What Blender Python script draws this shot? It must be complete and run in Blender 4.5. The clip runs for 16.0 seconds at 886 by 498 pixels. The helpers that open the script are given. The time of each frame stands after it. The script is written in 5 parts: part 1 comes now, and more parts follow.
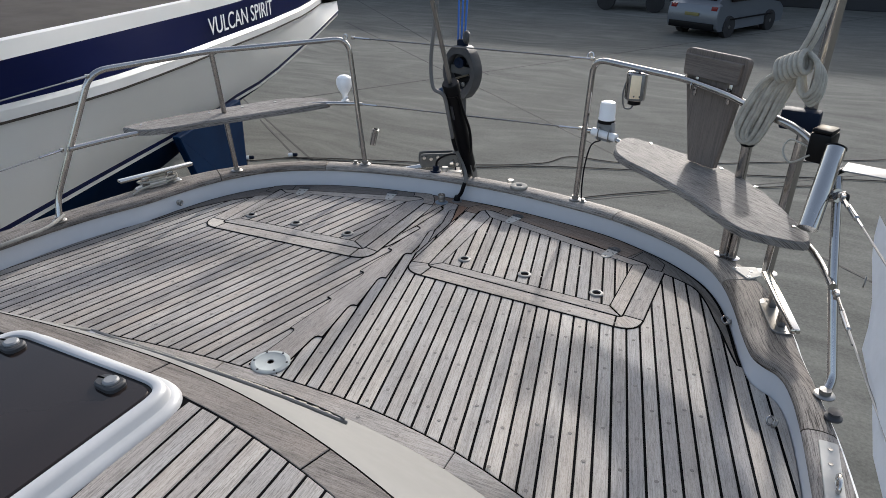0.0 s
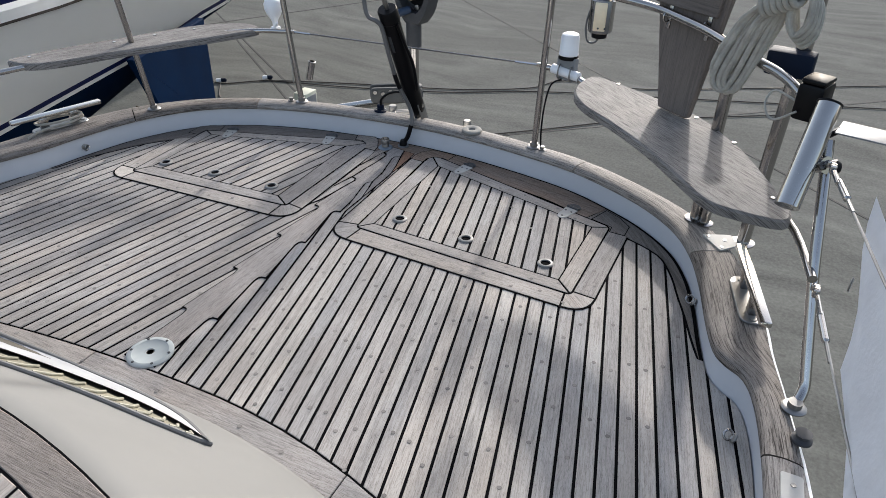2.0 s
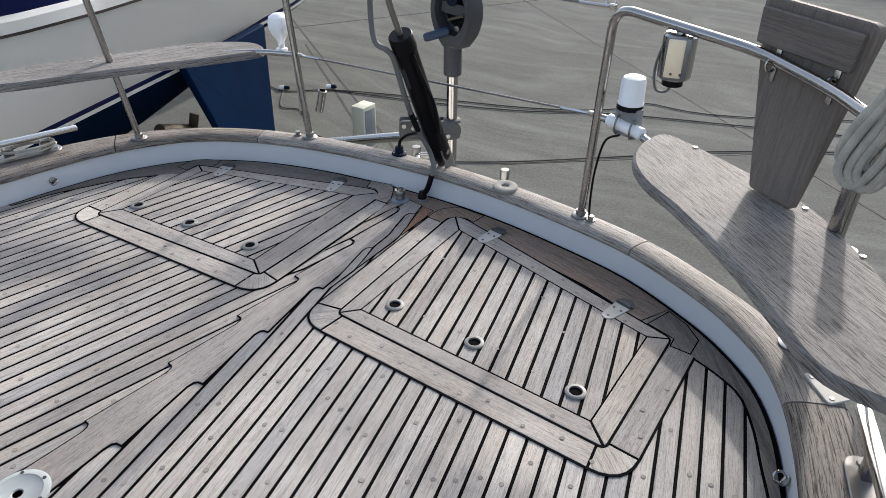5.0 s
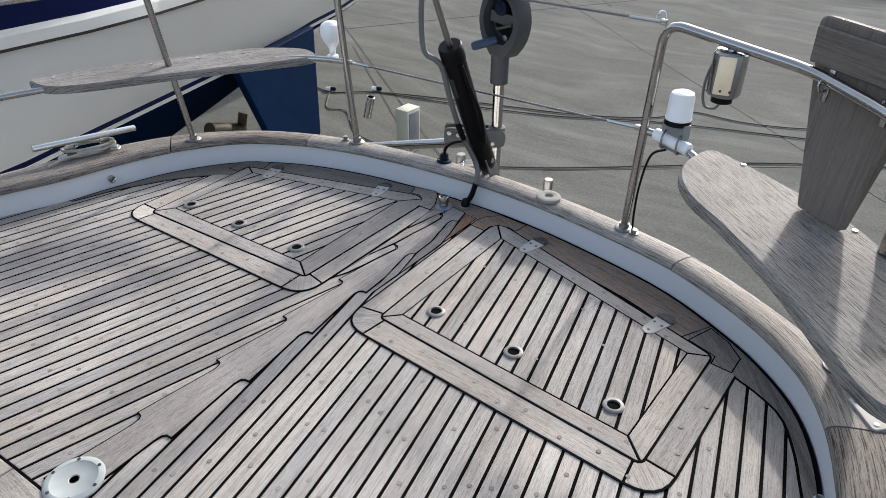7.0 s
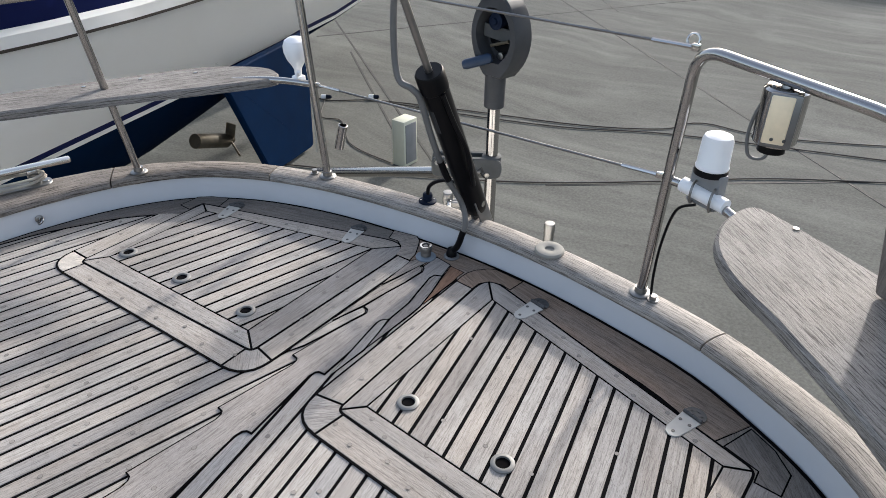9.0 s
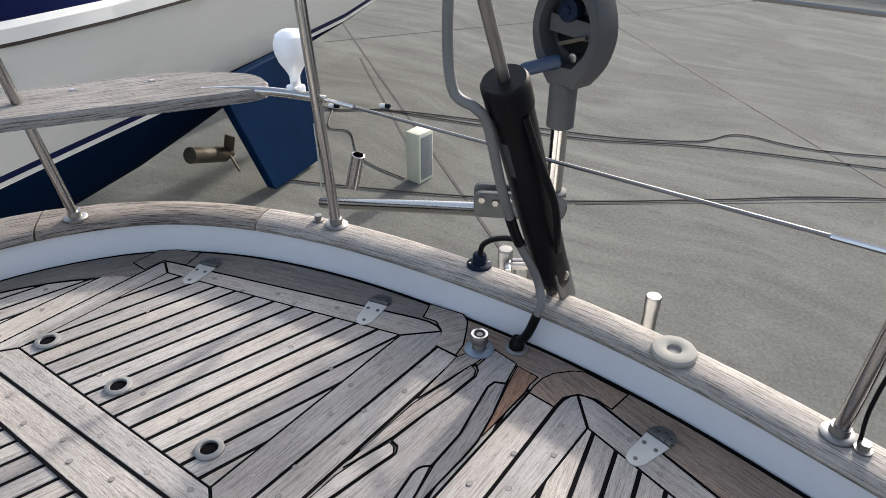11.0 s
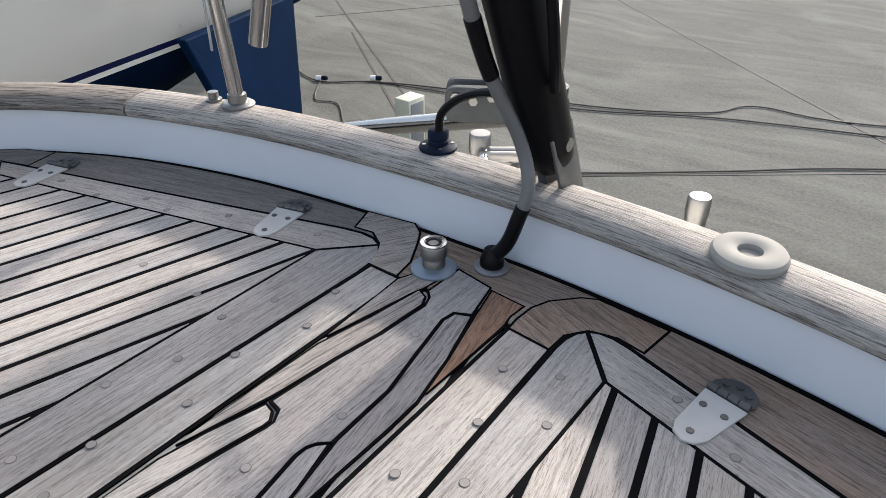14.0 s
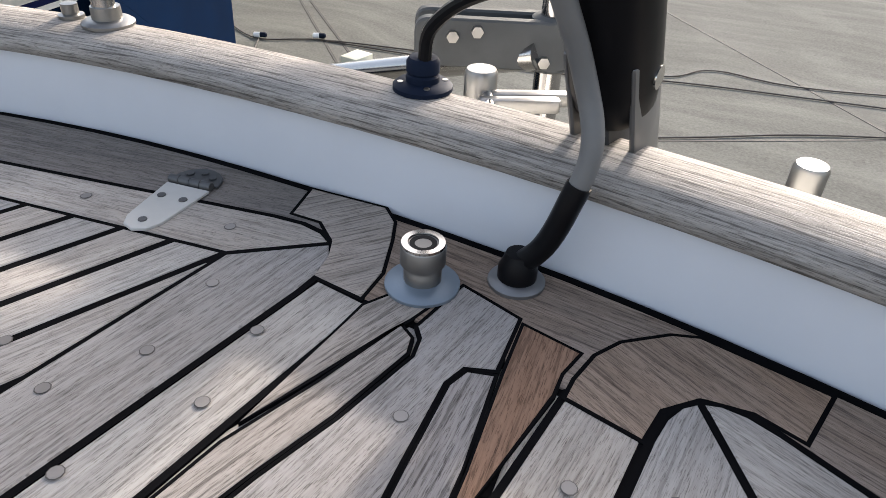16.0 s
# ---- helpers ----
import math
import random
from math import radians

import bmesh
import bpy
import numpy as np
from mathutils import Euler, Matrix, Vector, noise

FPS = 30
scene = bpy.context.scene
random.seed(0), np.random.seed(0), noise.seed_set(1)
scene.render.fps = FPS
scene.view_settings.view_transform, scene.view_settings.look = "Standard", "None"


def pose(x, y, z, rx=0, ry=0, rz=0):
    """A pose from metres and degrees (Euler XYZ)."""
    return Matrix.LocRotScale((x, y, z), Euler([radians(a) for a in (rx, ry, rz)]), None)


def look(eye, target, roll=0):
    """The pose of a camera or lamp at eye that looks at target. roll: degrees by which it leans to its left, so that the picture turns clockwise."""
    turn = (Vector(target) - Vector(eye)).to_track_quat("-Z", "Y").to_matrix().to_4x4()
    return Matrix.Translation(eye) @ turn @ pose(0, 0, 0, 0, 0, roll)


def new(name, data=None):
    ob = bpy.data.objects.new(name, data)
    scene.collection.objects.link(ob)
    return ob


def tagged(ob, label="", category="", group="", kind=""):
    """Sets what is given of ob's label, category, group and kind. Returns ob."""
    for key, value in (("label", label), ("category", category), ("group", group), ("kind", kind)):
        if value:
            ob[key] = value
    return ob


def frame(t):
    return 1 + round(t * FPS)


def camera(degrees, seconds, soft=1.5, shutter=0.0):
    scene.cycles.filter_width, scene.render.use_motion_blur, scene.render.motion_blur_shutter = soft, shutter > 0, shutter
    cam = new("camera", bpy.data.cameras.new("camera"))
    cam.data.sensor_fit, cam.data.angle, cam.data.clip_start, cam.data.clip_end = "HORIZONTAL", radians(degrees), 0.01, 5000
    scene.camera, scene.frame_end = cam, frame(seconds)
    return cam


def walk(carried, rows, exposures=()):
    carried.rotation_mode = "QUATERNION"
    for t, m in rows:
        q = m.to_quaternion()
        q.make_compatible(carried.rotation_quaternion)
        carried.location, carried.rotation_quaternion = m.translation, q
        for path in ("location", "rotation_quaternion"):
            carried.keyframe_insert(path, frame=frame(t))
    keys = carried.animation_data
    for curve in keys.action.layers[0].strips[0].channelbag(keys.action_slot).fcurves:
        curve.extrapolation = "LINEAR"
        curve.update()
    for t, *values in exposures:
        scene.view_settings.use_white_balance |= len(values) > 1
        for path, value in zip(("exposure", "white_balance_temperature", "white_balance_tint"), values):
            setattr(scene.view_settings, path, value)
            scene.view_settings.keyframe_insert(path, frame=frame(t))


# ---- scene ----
cam = camera(65.8, 16.0, soft=0.55)
PATH = [
    (0, (1.266, -1.369, 1.293), (0.487, 0.244, 0.403), 0.3),
    (0.5, (1.262, -1.251, 1.262), (0.516, 0.296, 0.237), 0.6),
    (1, (1.265, -1.113, 1.263), (0.537, 0.401, 0.178), 0.6),
    (1.5, (1.288, -1.016, 1.261), (0.561, 0.494, 0.17), 0.6),
    (2, (1.314, -0.914, 1.253), (0.587, 0.596, 0.162), 0.6),
    (2.5, (1.292, -0.757, 1.241), (0.567, 0.755, 0.151), 0.7),
    (3, (1.217, -0.573, 1.24), (0.494, 0.944, 0.155), 0.8),
    (3.5, (1.194, -0.424, 1.224), (0.458, 1.089, 0.142), 0.4),
    (4, (1.197, -0.307, 1.191), (0.463, 1.206, 0.109), 0.5),
    (4.5, (1.182, -0.262, 1.16), (0.449, 1.252, 0.077), 0.5),
    (5, (1.195, -0.285, 1.164), (0.28, 1.13, 0.087), 0.5),
    (5.2, (1.197, -0.28, 1.163), (0.226, 1.085, 0.088), 0.5),
    (7.5, (1.188, -0.307, 1.198), (0.178, 1.046, 0.125), 0.4),
    (8, (1.127, -0.239, 1.178), (0.115, 1.113, 0.107), 0.5),
    (8.5, (1.05, -0.084, 1.144), (0.034, 1.27, 0.078), 0.5),
    (9, (1.002, 0.061, 1.135), (-0.017, 1.411, 0.068), 0.5),
    (9.5, (0.901, 0.163, 1.127), (-0.108, 1.517, 0.054), 0.5),
    (9.7, (0.824, 0.21, 1.122), (-0.177, 1.57, 0.052), 1.0),
    (11.8, (0.426, 0.67, 0.706), (-0.631, 2.009, -0.338), -0.2),
    (12, (0.4, 0.71, 0.646), (-0.652, 2.049, -0.402), -0.2),
    (12.5, (0.372, 0.802, 0.555), (-0.675, 2.141, -0.5), -0.1),
    (13, (0.392, 0.826, 0.517), (-0.65, 2.167, -0.541), 0.1),
    (13.5, (0.404, 0.841, 0.51), (-0.638, 2.181, -0.548), 0.2),
    (14, (0.389, 0.827, 0.514), (-0.654, 2.165, -0.546), 0.2),
    (14.5, (0.382, 0.823, 0.511), (-0.664, 2.16, -0.546), 0.2),
    (15, (0.386, 0.827, 0.513), (-0.662, 2.163, -0.544), 0.2),
    (15.1, (0.384, 0.829, 0.511), (-0.662, 2.165, -0.546), 0.2),
    (15.5, (0.235, 0.967, 0.426), (-0.647, 2.259, -0.653), 1.7),
    (16, (0.16, 1.058, 0.347), (-0.681, 2.376, -0.733), 2.76),
]
walk(cam, [(t, look(eye, target, roll)) for t, eye, target, roll in PATH],
     exposures=[(0, 0.80, 6300, 10), (2.5, 0.94, 6300, 10), (5, 1.09, 6350, 10), (9, 1.17, 6400, 10), (12, 1.48, 6550, 11), (15, 1.54, 6550, 11), (16, 1.70, 6800, 12)])

# ---- light ----
SUN_FROM = Vector((-0.08, 0.905, 0.40)).normalized()
sun = new("sun", bpy.data.lights.new("sun", "SUN"))
sun.data.energy, sun.data.angle, sun.data.color = 2.1, radians(2.2), (1.0, 0.955, 0.905)
sun.matrix_world = look(SUN_FROM * 40, (0, 0, 0))
world = bpy.data.worlds.new("sky")
scene.world = world
world.use_nodes = True
wn = world.node_tree
sky = wn.nodes.new("ShaderNodeTexSky")
sky.sky_type, sky.sun_disc = "NISHITA", False
sky.sun_elevation, sky.sun_rotation = math.asin(SUN_FROM.z), math.atan2(SUN_FROM.x, SUN_FROM.y)
sky.dust_density, sky.ozone_density = 3.0, 1.0
haze = wn.nodes.new("ShaderNodeHueSaturation")
haze.inputs["Saturation"].default_value = 0.72
wn.links.new(sky.outputs[0], haze.inputs["Color"])
wn.links.new(haze.outputs[0], wn.nodes["Background"].inputs[0])
wn.nodes["Background"].inputs[1].default_value = 0.15


# ---- materials ----
class Nodes:
    def __init__(self, name):
        self.m = bpy.data.materials.new(name)
        self.m.use_nodes = True
        self.t = self.m.node_tree
        self.b = self.t.nodes["Principled BSDF"]

    def add(self, kind, **values):
        n = self.t.nodes.new(kind)
        for k, v in values.items():
            n.inputs[k].default_value = v
        return n

    def link(self, a, b):
        self.t.links.new(a, b)

    def noise(self, vec, scale, detail=4.0, rough=0.6):
        n = self.add("ShaderNodeTexNoise", Scale=scale, Detail=detail, Roughness=rough)
        self.link(vec, n.inputs["Vector"])
        return n.outputs["Fac"]

    def ramp(self, fac, stops):
        r = self.t.nodes.new("ShaderNodeValToRGB")
        e = r.color_ramp.elements
        while len(e) < len(stops):
            e.new(0.5)
        for el, (p, c) in zip(e, stops):
            el.position, el.color = p, (*c, 1.0)
        self.link(fac, r.inputs[0])
        return r.outputs[0]

    def mix(self, fac, a, b, mode="MIX"):
        n = self.t.nodes.new("ShaderNodeMix")
        n.data_type, n.blend_type = "RGBA", mode
        for v, i in ((fac, 0), (a, 6), (b, 7)):
            if isinstance(v, (int, float)):
                n.inputs[i].default_value = v
            elif isinstance(v, tuple):
                n.inputs[i].default_value = (*v, 1.0)
            else:
                self.link(v, n.inputs[i])
        return n.outputs[2]

    def scaled(self, vec, x, y, z):
        n = self.t.nodes.new("ShaderNodeMapping")
        n.inputs["Scale"].default_value = (x, y, z)
        self.link(vec, n.inputs["Vector"])
        return n.outputs[0]

    def bump(self, height, strength, distance):
        n = self.add("ShaderNodeBump", Strength=strength, Distance=distance)
        self.link(height, n.inputs["Height"])
        self.link(n.outputs[0], self.b.inputs["Normal"])


def plain(name, colour, rough=0.5, metal=0.0, vary=0.12, scale=30.0, bump=0.0):
    k = Nodes(name)
    pos = k.add("ShaderNodeNewGeometry").outputs["Position"]
    a, b = k.noise(pos, scale), k.noise(pos, scale * 0.12, 3.0)
    dark = tuple(c * (1 - vary) for c in colour)
    lite = tuple(min(1, c * (1 + vary)) for c in colour)
    col = k.mix(k.ramp(b, [(0.35, (0, 0, 0)), (0.65, (1, 1, 1))]), dark, lite)
    col = k.mix(0.25, col, k.ramp(a, [(0.3, dark), (0.7, lite)]))
    k.link(col, k.b.inputs["Base Color"])
    r = k.add("ShaderNodeMapRange", **{"To Min": max(0.03, rough * 0.8), "To Max": min(1, rough * 1.25)})
    k.link(a, r.inputs["Value"])
    k.link(r.outputs[0], k.b.inputs["Roughness"])
    k.b.inputs["Metallic"].default_value = metal
    if bump:
        k.bump(a, bump, 0.002)
    return k.m


def dull(material, level):
    material.node_tree.nodes["Principled BSDF"].inputs["Specular IOR Level"].default_value = level
    return material


def teak(name, dark, light, warm, warmth=0.3, stain=0.5, bold=0.32, streaks=0.4, pore=0.6):
    """Weathered teak: the grain runs along u of the UV map, in metres."""
    k = Nodes(name)
    uv = k.add("ShaderNodeUVMap").outputs[0]
    rnd = k.add("ShaderNodeObjectInfo").outputs["Random"]
    off = k.t.nodes.new("ShaderNodeVectorMath")
    off.operation = "ADD"
    mul = k.t.nodes.new("ShaderNodeVectorMath")
    mul.operation = "SCALE"
    comb = k.add("ShaderNodeCombineXYZ")
    for i in range(3):
        k.link(rnd, comb.inputs[i])
    k.link(comb.outputs[0], mul.inputs[0])
    mul.inputs["Scale"].default_value = 37.0
    k.link(uv, off.inputs[0])
    k.link(mul.outputs[0], off.inputs[1])
    vec = off.outputs[0]
    fine = k.noise(k.scaled(vec, 62, 780, 1), 1.0, 4.0, 0.7)
    pores = k.noise(k.scaled(vec, 95, 1250, 1), 1.0, 3.0, 0.65)
    broad = k.noise(k.scaled(vec, 5, 130, 1), 1.0, 5.0, 0.72)
    patch = k.noise(k.scaled(vec, 3.5, 9, 1), 1.0, 3.0, 0.55)
    pos = k.add("ShaderNodeNewGeometry").outputs["Position"]
    big = k.noise(pos, 2.3, 4.0, 0.6)
    col = k.ramp(broad, [(0.26, dark), (0.52, light), (0.8, tuple(min(1, c * 1.12) for c in light))])
    col = k.mix(k.ramp(patch, [(0.42, (0, 0, 0)), (0.72, (warmth,) * 3)]), col, warm)
    hue = k.t.nodes.new("ShaderNodeMath")
    hue.operation = "PINGPONG"
    k.link(rnd, hue.inputs[0])
    hue.inputs[1].default_value = 0.11
    col = k.mix(k.ramp(hue.outputs[0], [(0.03, (0, 0, 0)), (0.11, (0.42,) * 3)]), col, tuple((a + 2 * b) / 3 for a, b in zip(light, warm)))
    var = k.ramp(rnd, [(0.0, (0.80, 0.80, 0.82)), (0.4, (0.98, 0.97, 0.96)), (1.0, (1.13, 1.10, 1.06))])
    col = k.mix(1.0, col, var, "MULTIPLY")
    col = k.mix(k.ramp(big, [(0.40, (stain,) * 3), (0.62, (0, 0, 0))]), col, tuple(c * 0.52 for c in dark))
    streak = k.noise(k.scaled(vec, 1.4, 55, 1), 1.0, 4.0, 0.6)
    col = k.mix(k.ramp(streak, [(0.32, (streaks,) * 3), (0.45, (0, 0, 0))]), col, tuple(c * 0.6 for c in dark))
    lines = k.noise(k.scaled(vec, 15, 340, 1), 1.0, 3.0, 0.6)
    col = k.mix(bold, col, k.ramp(lines, [(0.39, (0.14, 0.13, 0.125)), (0.45, (0.76,) * 3), (0.54, (1.0,) * 3)]), "MULTIPLY")
    crack = k.ramp(fine, [(0.34, (0.30, 0.285, 0.27)), (0.44, (0.93, 0.93, 0.93)), (0.7, (1.08, 1.08, 1.08))])
    col = k.mix(min(1.0, 0.2 + 0.75 * pore), col, crack, "MULTIPLY")
    col = k.mix(pore, col, k.ramp(pores, [(0.37, (0.24, 0.22, 0.20)), (0.43, (1.0, 1.0, 1.0)), (0.7, (1.08, 1.08, 1.08))]), "MULTIPLY")
    k.link(col, k.b.inputs["Base Color"])
    k.b.inputs["Roughness"].default_value = 0.72
    k.b.inputs["Specular IOR Level"].default_value = 0.14
    k.bump(k.mix(0.5, fine, lines), 0.9, 0.0014)
    return k.m


TEAK = teak("weathered_teak", (0.29, 0.273, 0.255), (0.455, 0.434, 0.41), (0.41, 0.335, 0.27), 0.36, 0.42, 0.34, 0.22, 0.55)
TEAK_BLEACHED = teak("bleached_teak", (0.35, 0.33, 0.308), (0.515, 0.492, 0.462), (0.46, 0.385, 0.315), 0.34, 0.34, 0.28, 0.22, 0.5)
TEAK_RAIL = teak("weathered_teak_rail", (0.17, 0.157, 0.144), (0.395, 0.370, 0.342), (0.36, 0.31, 0.26), 0.3, 0.25, 0.7, 0.3)
TEAK_RAIL_DARK = teak("darker_teak_rail", (0.12, 0.109, 0.100), (0.29, 0.266, 0.243), (0.25, 0.205, 0.17), 0.3, 0.3, 0.9, 0.4)
TEAK_PALE = teak("bleached_teak_seat", (0.15, 0.142, 0.135), (0.28, 0.269, 0.258), (0.245, 0.218, 0.198), 0.2, 0.35, 0.75, 0.2)
TEAK_SMOOTH = teak("smooth_grey_teak", (0.105, 0.091, 0.083), (0.18, 0.158, 0.144), (0.16, 0.13, 0.112), 0.3, 0.2, 0.15, 0.3, 0.2)
TEAK_WHITE = teak("pale_new_teak", (0.46, 0.432, 0.392), (0.60, 0.568, 0.52), (0.55, 0.48, 0.40), 0.2, 0.05, 0.2, 0.1)
TEAK_GREY = teak("cool_grey_teak", (0.25, 0.238, 0.230), (0.40, 0.383, 0.370), (0.36, 0.30, 0.25), 0.35, 0.4, 0.36, 0.25)
TEAK_KING = teak("brownish_grey_teak", (0.24, 0.215, 0.195), (0.39, 0.355, 0.325), (0.36, 0.285, 0.225), 0.4, 0.3, 0.55, 0.3)
TEAK_MARGIN = teak("brown_margin_teak", (0.155, 0.122, 0.100), (0.285, 0.228, 0.188), (0.30, 0.195, 0.13), 0.6, 0.2, 0.5, 0.3)
TEAK_ORANGE = teak("orange_brown_teak", (0.19, 0.112, 0.074), (0.32, 0.200, 0.138), (0.34, 0.185, 0.11), 0.5, 0.1, 0.45, 0.2)
TEAK_DARK = teak("dark_grey_teak", (0.11, 0.101, 0.094), (0.24, 0.223, 0.208), (0.27, 0.22, 0.18), 0.3, 0.3)
BUNG = plain("teak_bung", (0.23, 0.208, 0.19), 0.75, 0, 0.30, 50)
BUNG_RIM = plain("bung_glue_line", (0.10, 0.088, 0.078), 0.8, 0, 0.3, 50)
CAULK = plain("black_caulk", (0.004, 0.004, 0.0045), 0.95, 0, 0.3, 60)
CAULK.node_tree.nodes["Principled BSDF"].inputs["Specular IOR Level"].default_value = 0.03
GELCOAT = plain("white_gelcoat", (0.57, 0.585, 0.612), 0.32, 0, 0.04, 25)
CREAM = dull(plain("cream_gelcoat", (0.195, 0.192, 0.182), 0.6, 0, 0.07, 12), 0.2)
STEEL = plain("stainless_steel", (0.40, 0.39, 0.38), 0.15, 1.0, 0.1, 35)
DULL_STEEL = plain("dull_steel", (0.27, 0.265, 0.255), 0.38, 1.0, 0.15, 45)
GREY_WHITE = plain("greyed_white_plastic", (0.42, 0.425, 0.43), 0.4, 0, 0.1, 30)
WHITE = plain("white_plastic", (0.82, 0.82, 0.83), 0.35, 0, 0.04, 40)
AGED_WHITE = dull(plain("aged_white_plastic", (0.255, 0.246, 0.222), 0.75, 0, 0.10, 40), 0.15)
GREY = plain("grey_plastic", (0.20, 0.205, 0.21), 0.45, 0, 0.1, 60)
DARKGREY = dull(plain("dark_grey_plastic", (0.050, 0.051, 0.054), 0.5, 0, 0.15, 60), 0.2)
BLACK = dull(plain("black_plastic", (0.004, 0.004, 0.005), 0.38, 0, 0.2, 50), 0.14)
NAVY = dull(plain("navy_plastic", (0.007, 0.012, 0.026), 0.6, 0, 0.2, 60), 0.08)
ROPE = plain("white_rope", (0.36, 0.34, 0.295), 0.85, 0, 0.2, 220, 0.6)
CABLE = plain("brown_cable", (0.055, 0.045, 0.038), 0.7, 0, 0.2, 30)
HOSE = plain("grey_hose", (0.13, 0.128, 0.125), 0.55, 0, 0.2, 60)
PLATE_STEEL = dull(plain("brushed_plate", (0.44, 0.427, 0.397), 0.65, 0.05, 0.14, 60), 0.25)
DARK_STEEL = plain("tarnished_steel", (0.20, 0.20, 0.20), 0.42, 0.8, 0.2, 60)
CAST = dull(plain("grey_cast_metal", (0.062, 0.065, 0.066), 0.65, 0.0, 0.2, 50), 0.15)
CHROME = plain("chrome", (0.52, 0.505, 0.48), 0.14, 1.0, 0.06, 50)
YELLOWED = plain("yellowed_lens", (0.80, 0.66, 0.46), 0.35, 0, 0.15, 70)
GLASS = dull(plain("smoked_acrylic", (0.016, 0.012, 0.011), 0.12, 0, 0.3, 6), 0.22)
HULL_WHITE = plain("hull_white", (0.93, 0.925, 0.905), 0.3, 0, 0.03, 3)
HULL_BLUE = dull(plain("hull_blue", (0.007, 0.014, 0.085), 0.3, 0, 0.1, 4), 0.25)
ANTIFOUL = dull(plain("blue_antifouling", (0.0014, 0.014, 0.046), 0.75, 0, 0.3, 9), 0.05)
BRONZE = plain("bronze", (0.10, 0.085, 0.06), 0.6, 0.4, 0.3, 40)
POSTBOX = plain("cream_paint", (0.55, 0.55, 0.44), 0.6, 0, 0.08, 20)
CAR_PAINT = plain("silver_car_paint", (0.15, 0.165, 0.185), 0.3, 0.4, 0.05, 5)
RUBBER = plain("black_rubber", (0.015, 0.015, 0.016), 0.85, 0, 0.2, 40)
RED = plain("red_lens", (0.16, 0.012, 0.012), 0.25, 0, 0.1, 30)
SHED = plain("dark_steel_sheet", (0.025, 0.026, 0.03), 0.7, 0.1, 0.3, 1.5)
CLOTH = plain("white_cloth", (0.74, 0.75, 0.78), 0.85, 0, 0.05, 90, 0.3)


def concrete():
    k = Nodes("concrete_yard")
    pos = k.add("ShaderNodeNewGeometry").outputs["Position"]
    warp = k.add("ShaderNodeTexNoise", Scale=0.22, Detail=2.0)
    k.link(pos, warp.inputs["Vector"])
    bend = k.t.nodes.new("ShaderNodeVectorMath")
    bend.operation = "MULTIPLY_ADD"
    bend.inputs[1].default_value = (2.6, 2.6, 0)
    k.link(warp.outputs["Color"], bend.inputs[0])
    k.link(pos, bend.inputs[2])
    turn = k.t.nodes.new("ShaderNodeMapping")
    turn.inputs["Rotation"].default_value = (0, 0, radians(38))
    turn.inputs["Scale"].default_value = (0.45, 3.4, 1)
    k.link(bend.outputs[0], turn.inputs["Vector"])
    sweep = k.noise(turn.outputs[0], 1.0, 6.0, 0.62)
    blot = k.noise(bend.outputs[0], 0.42, 6.0, 0.6)
    pale = k.noise(pos, 0.9, 5.0, 0.65)
    grain = k.noise(pos, 38, 4.0, 0.7)
    spots = k.noise(pos, 6.5, 3.0, 0.6)
    col = k.ramp(sweep, [(0.3, (0.066, 0.067, 0.060)), (0.5, (0.122, 0.123, 0.110)), (0.72, (0.200, 0.200, 0.180))])
    col = k.mix(k.ramp(blot, [(0.36, (0.6,) * 3), (0.58, (0, 0, 0))]), col, (0.075, 0.076, 0.068))
    col = k.mix(k.ramp(pale, [(0.52, (0, 0, 0)), (0.68, (0.5,) * 3)]), col, (0.193, 0.193, 0.176))
    col = k.mix(k.ramp(spots, [(0.68, (0, 0, 0)), (0.74, (0.65,) * 3)]), col, (0.064, 0.062, 0.055))
    col = k.mix(0.42, col, k.ramp(grain, [(0.3, (0.072, 0.072, 0.065)), (0.7, (0.200, 0.200, 0.184))]))
    k.link(col, k.b.inputs["Base Color"])
    k.b.inputs["Roughness"].default_value = 0.95
    k.b.inputs["Specular IOR Level"].default_value = 0.08
    k.bump(grain, 0.25, 0.004)
    return k.m


CONCRETE = concrete()
JOINT = plain("dark_joint", (0.035, 0.033, 0.029), 0.9, 0, 0.3, 20)


# ---- shape helpers ----
def finish(name, bm, material, parent=None, sharp=0.6, flat=False):
    bmesh.ops.recalc_face_normals(bm, faces=bm.faces)
    for f in bm.faces:
        f.smooth = not flat
    for e in bm.edges:
        if len(e.link_faces) == 2 and e.calc_face_angle(0) > sharp:
            e.smooth = False
    me = bpy.data.meshes.new(name)
    bm.to_mesh(me)
    bm.free()
    me.materials.append(material)
    ob = new(name, me)
    ob.parent = parent
    return ob


def part(name, bm, material, parent, label=""):
    return tagged(finish(name, bm, material, parent), label)


def thing(name, place=(0, 0, 0), label="", category="", group="", kind=""):
    ob = new(name)
    ob.empty_display_size = 0.05
    ob.location = place
    return tagged(ob, label, category, group, kind)


def smooth_line(points, per=6, closed=False):
    """Catmull-Rom through the points."""
    pts = [Vector(p) for p in points]
    n, out = len(pts), []
    for i in range(n if closed else n - 1):
        a = pts[(i - 1) % n] if closed or i else pts[0]
        b, c = pts[i], pts[(i + 1) % n]
        d = pts[(i + 2) % n] if closed or i + 2 < n else pts[-1]
        for j in range(per):
            t = j / per
            out.append(0.5 * (2 * b + (c - a) * t + (2 * a - 5 * b + 4 * c - d) * t * t + (3 * b - a - 3 * c + d) * t ** 3))
    if not closed:
        out.append(pts[-1])
    return out


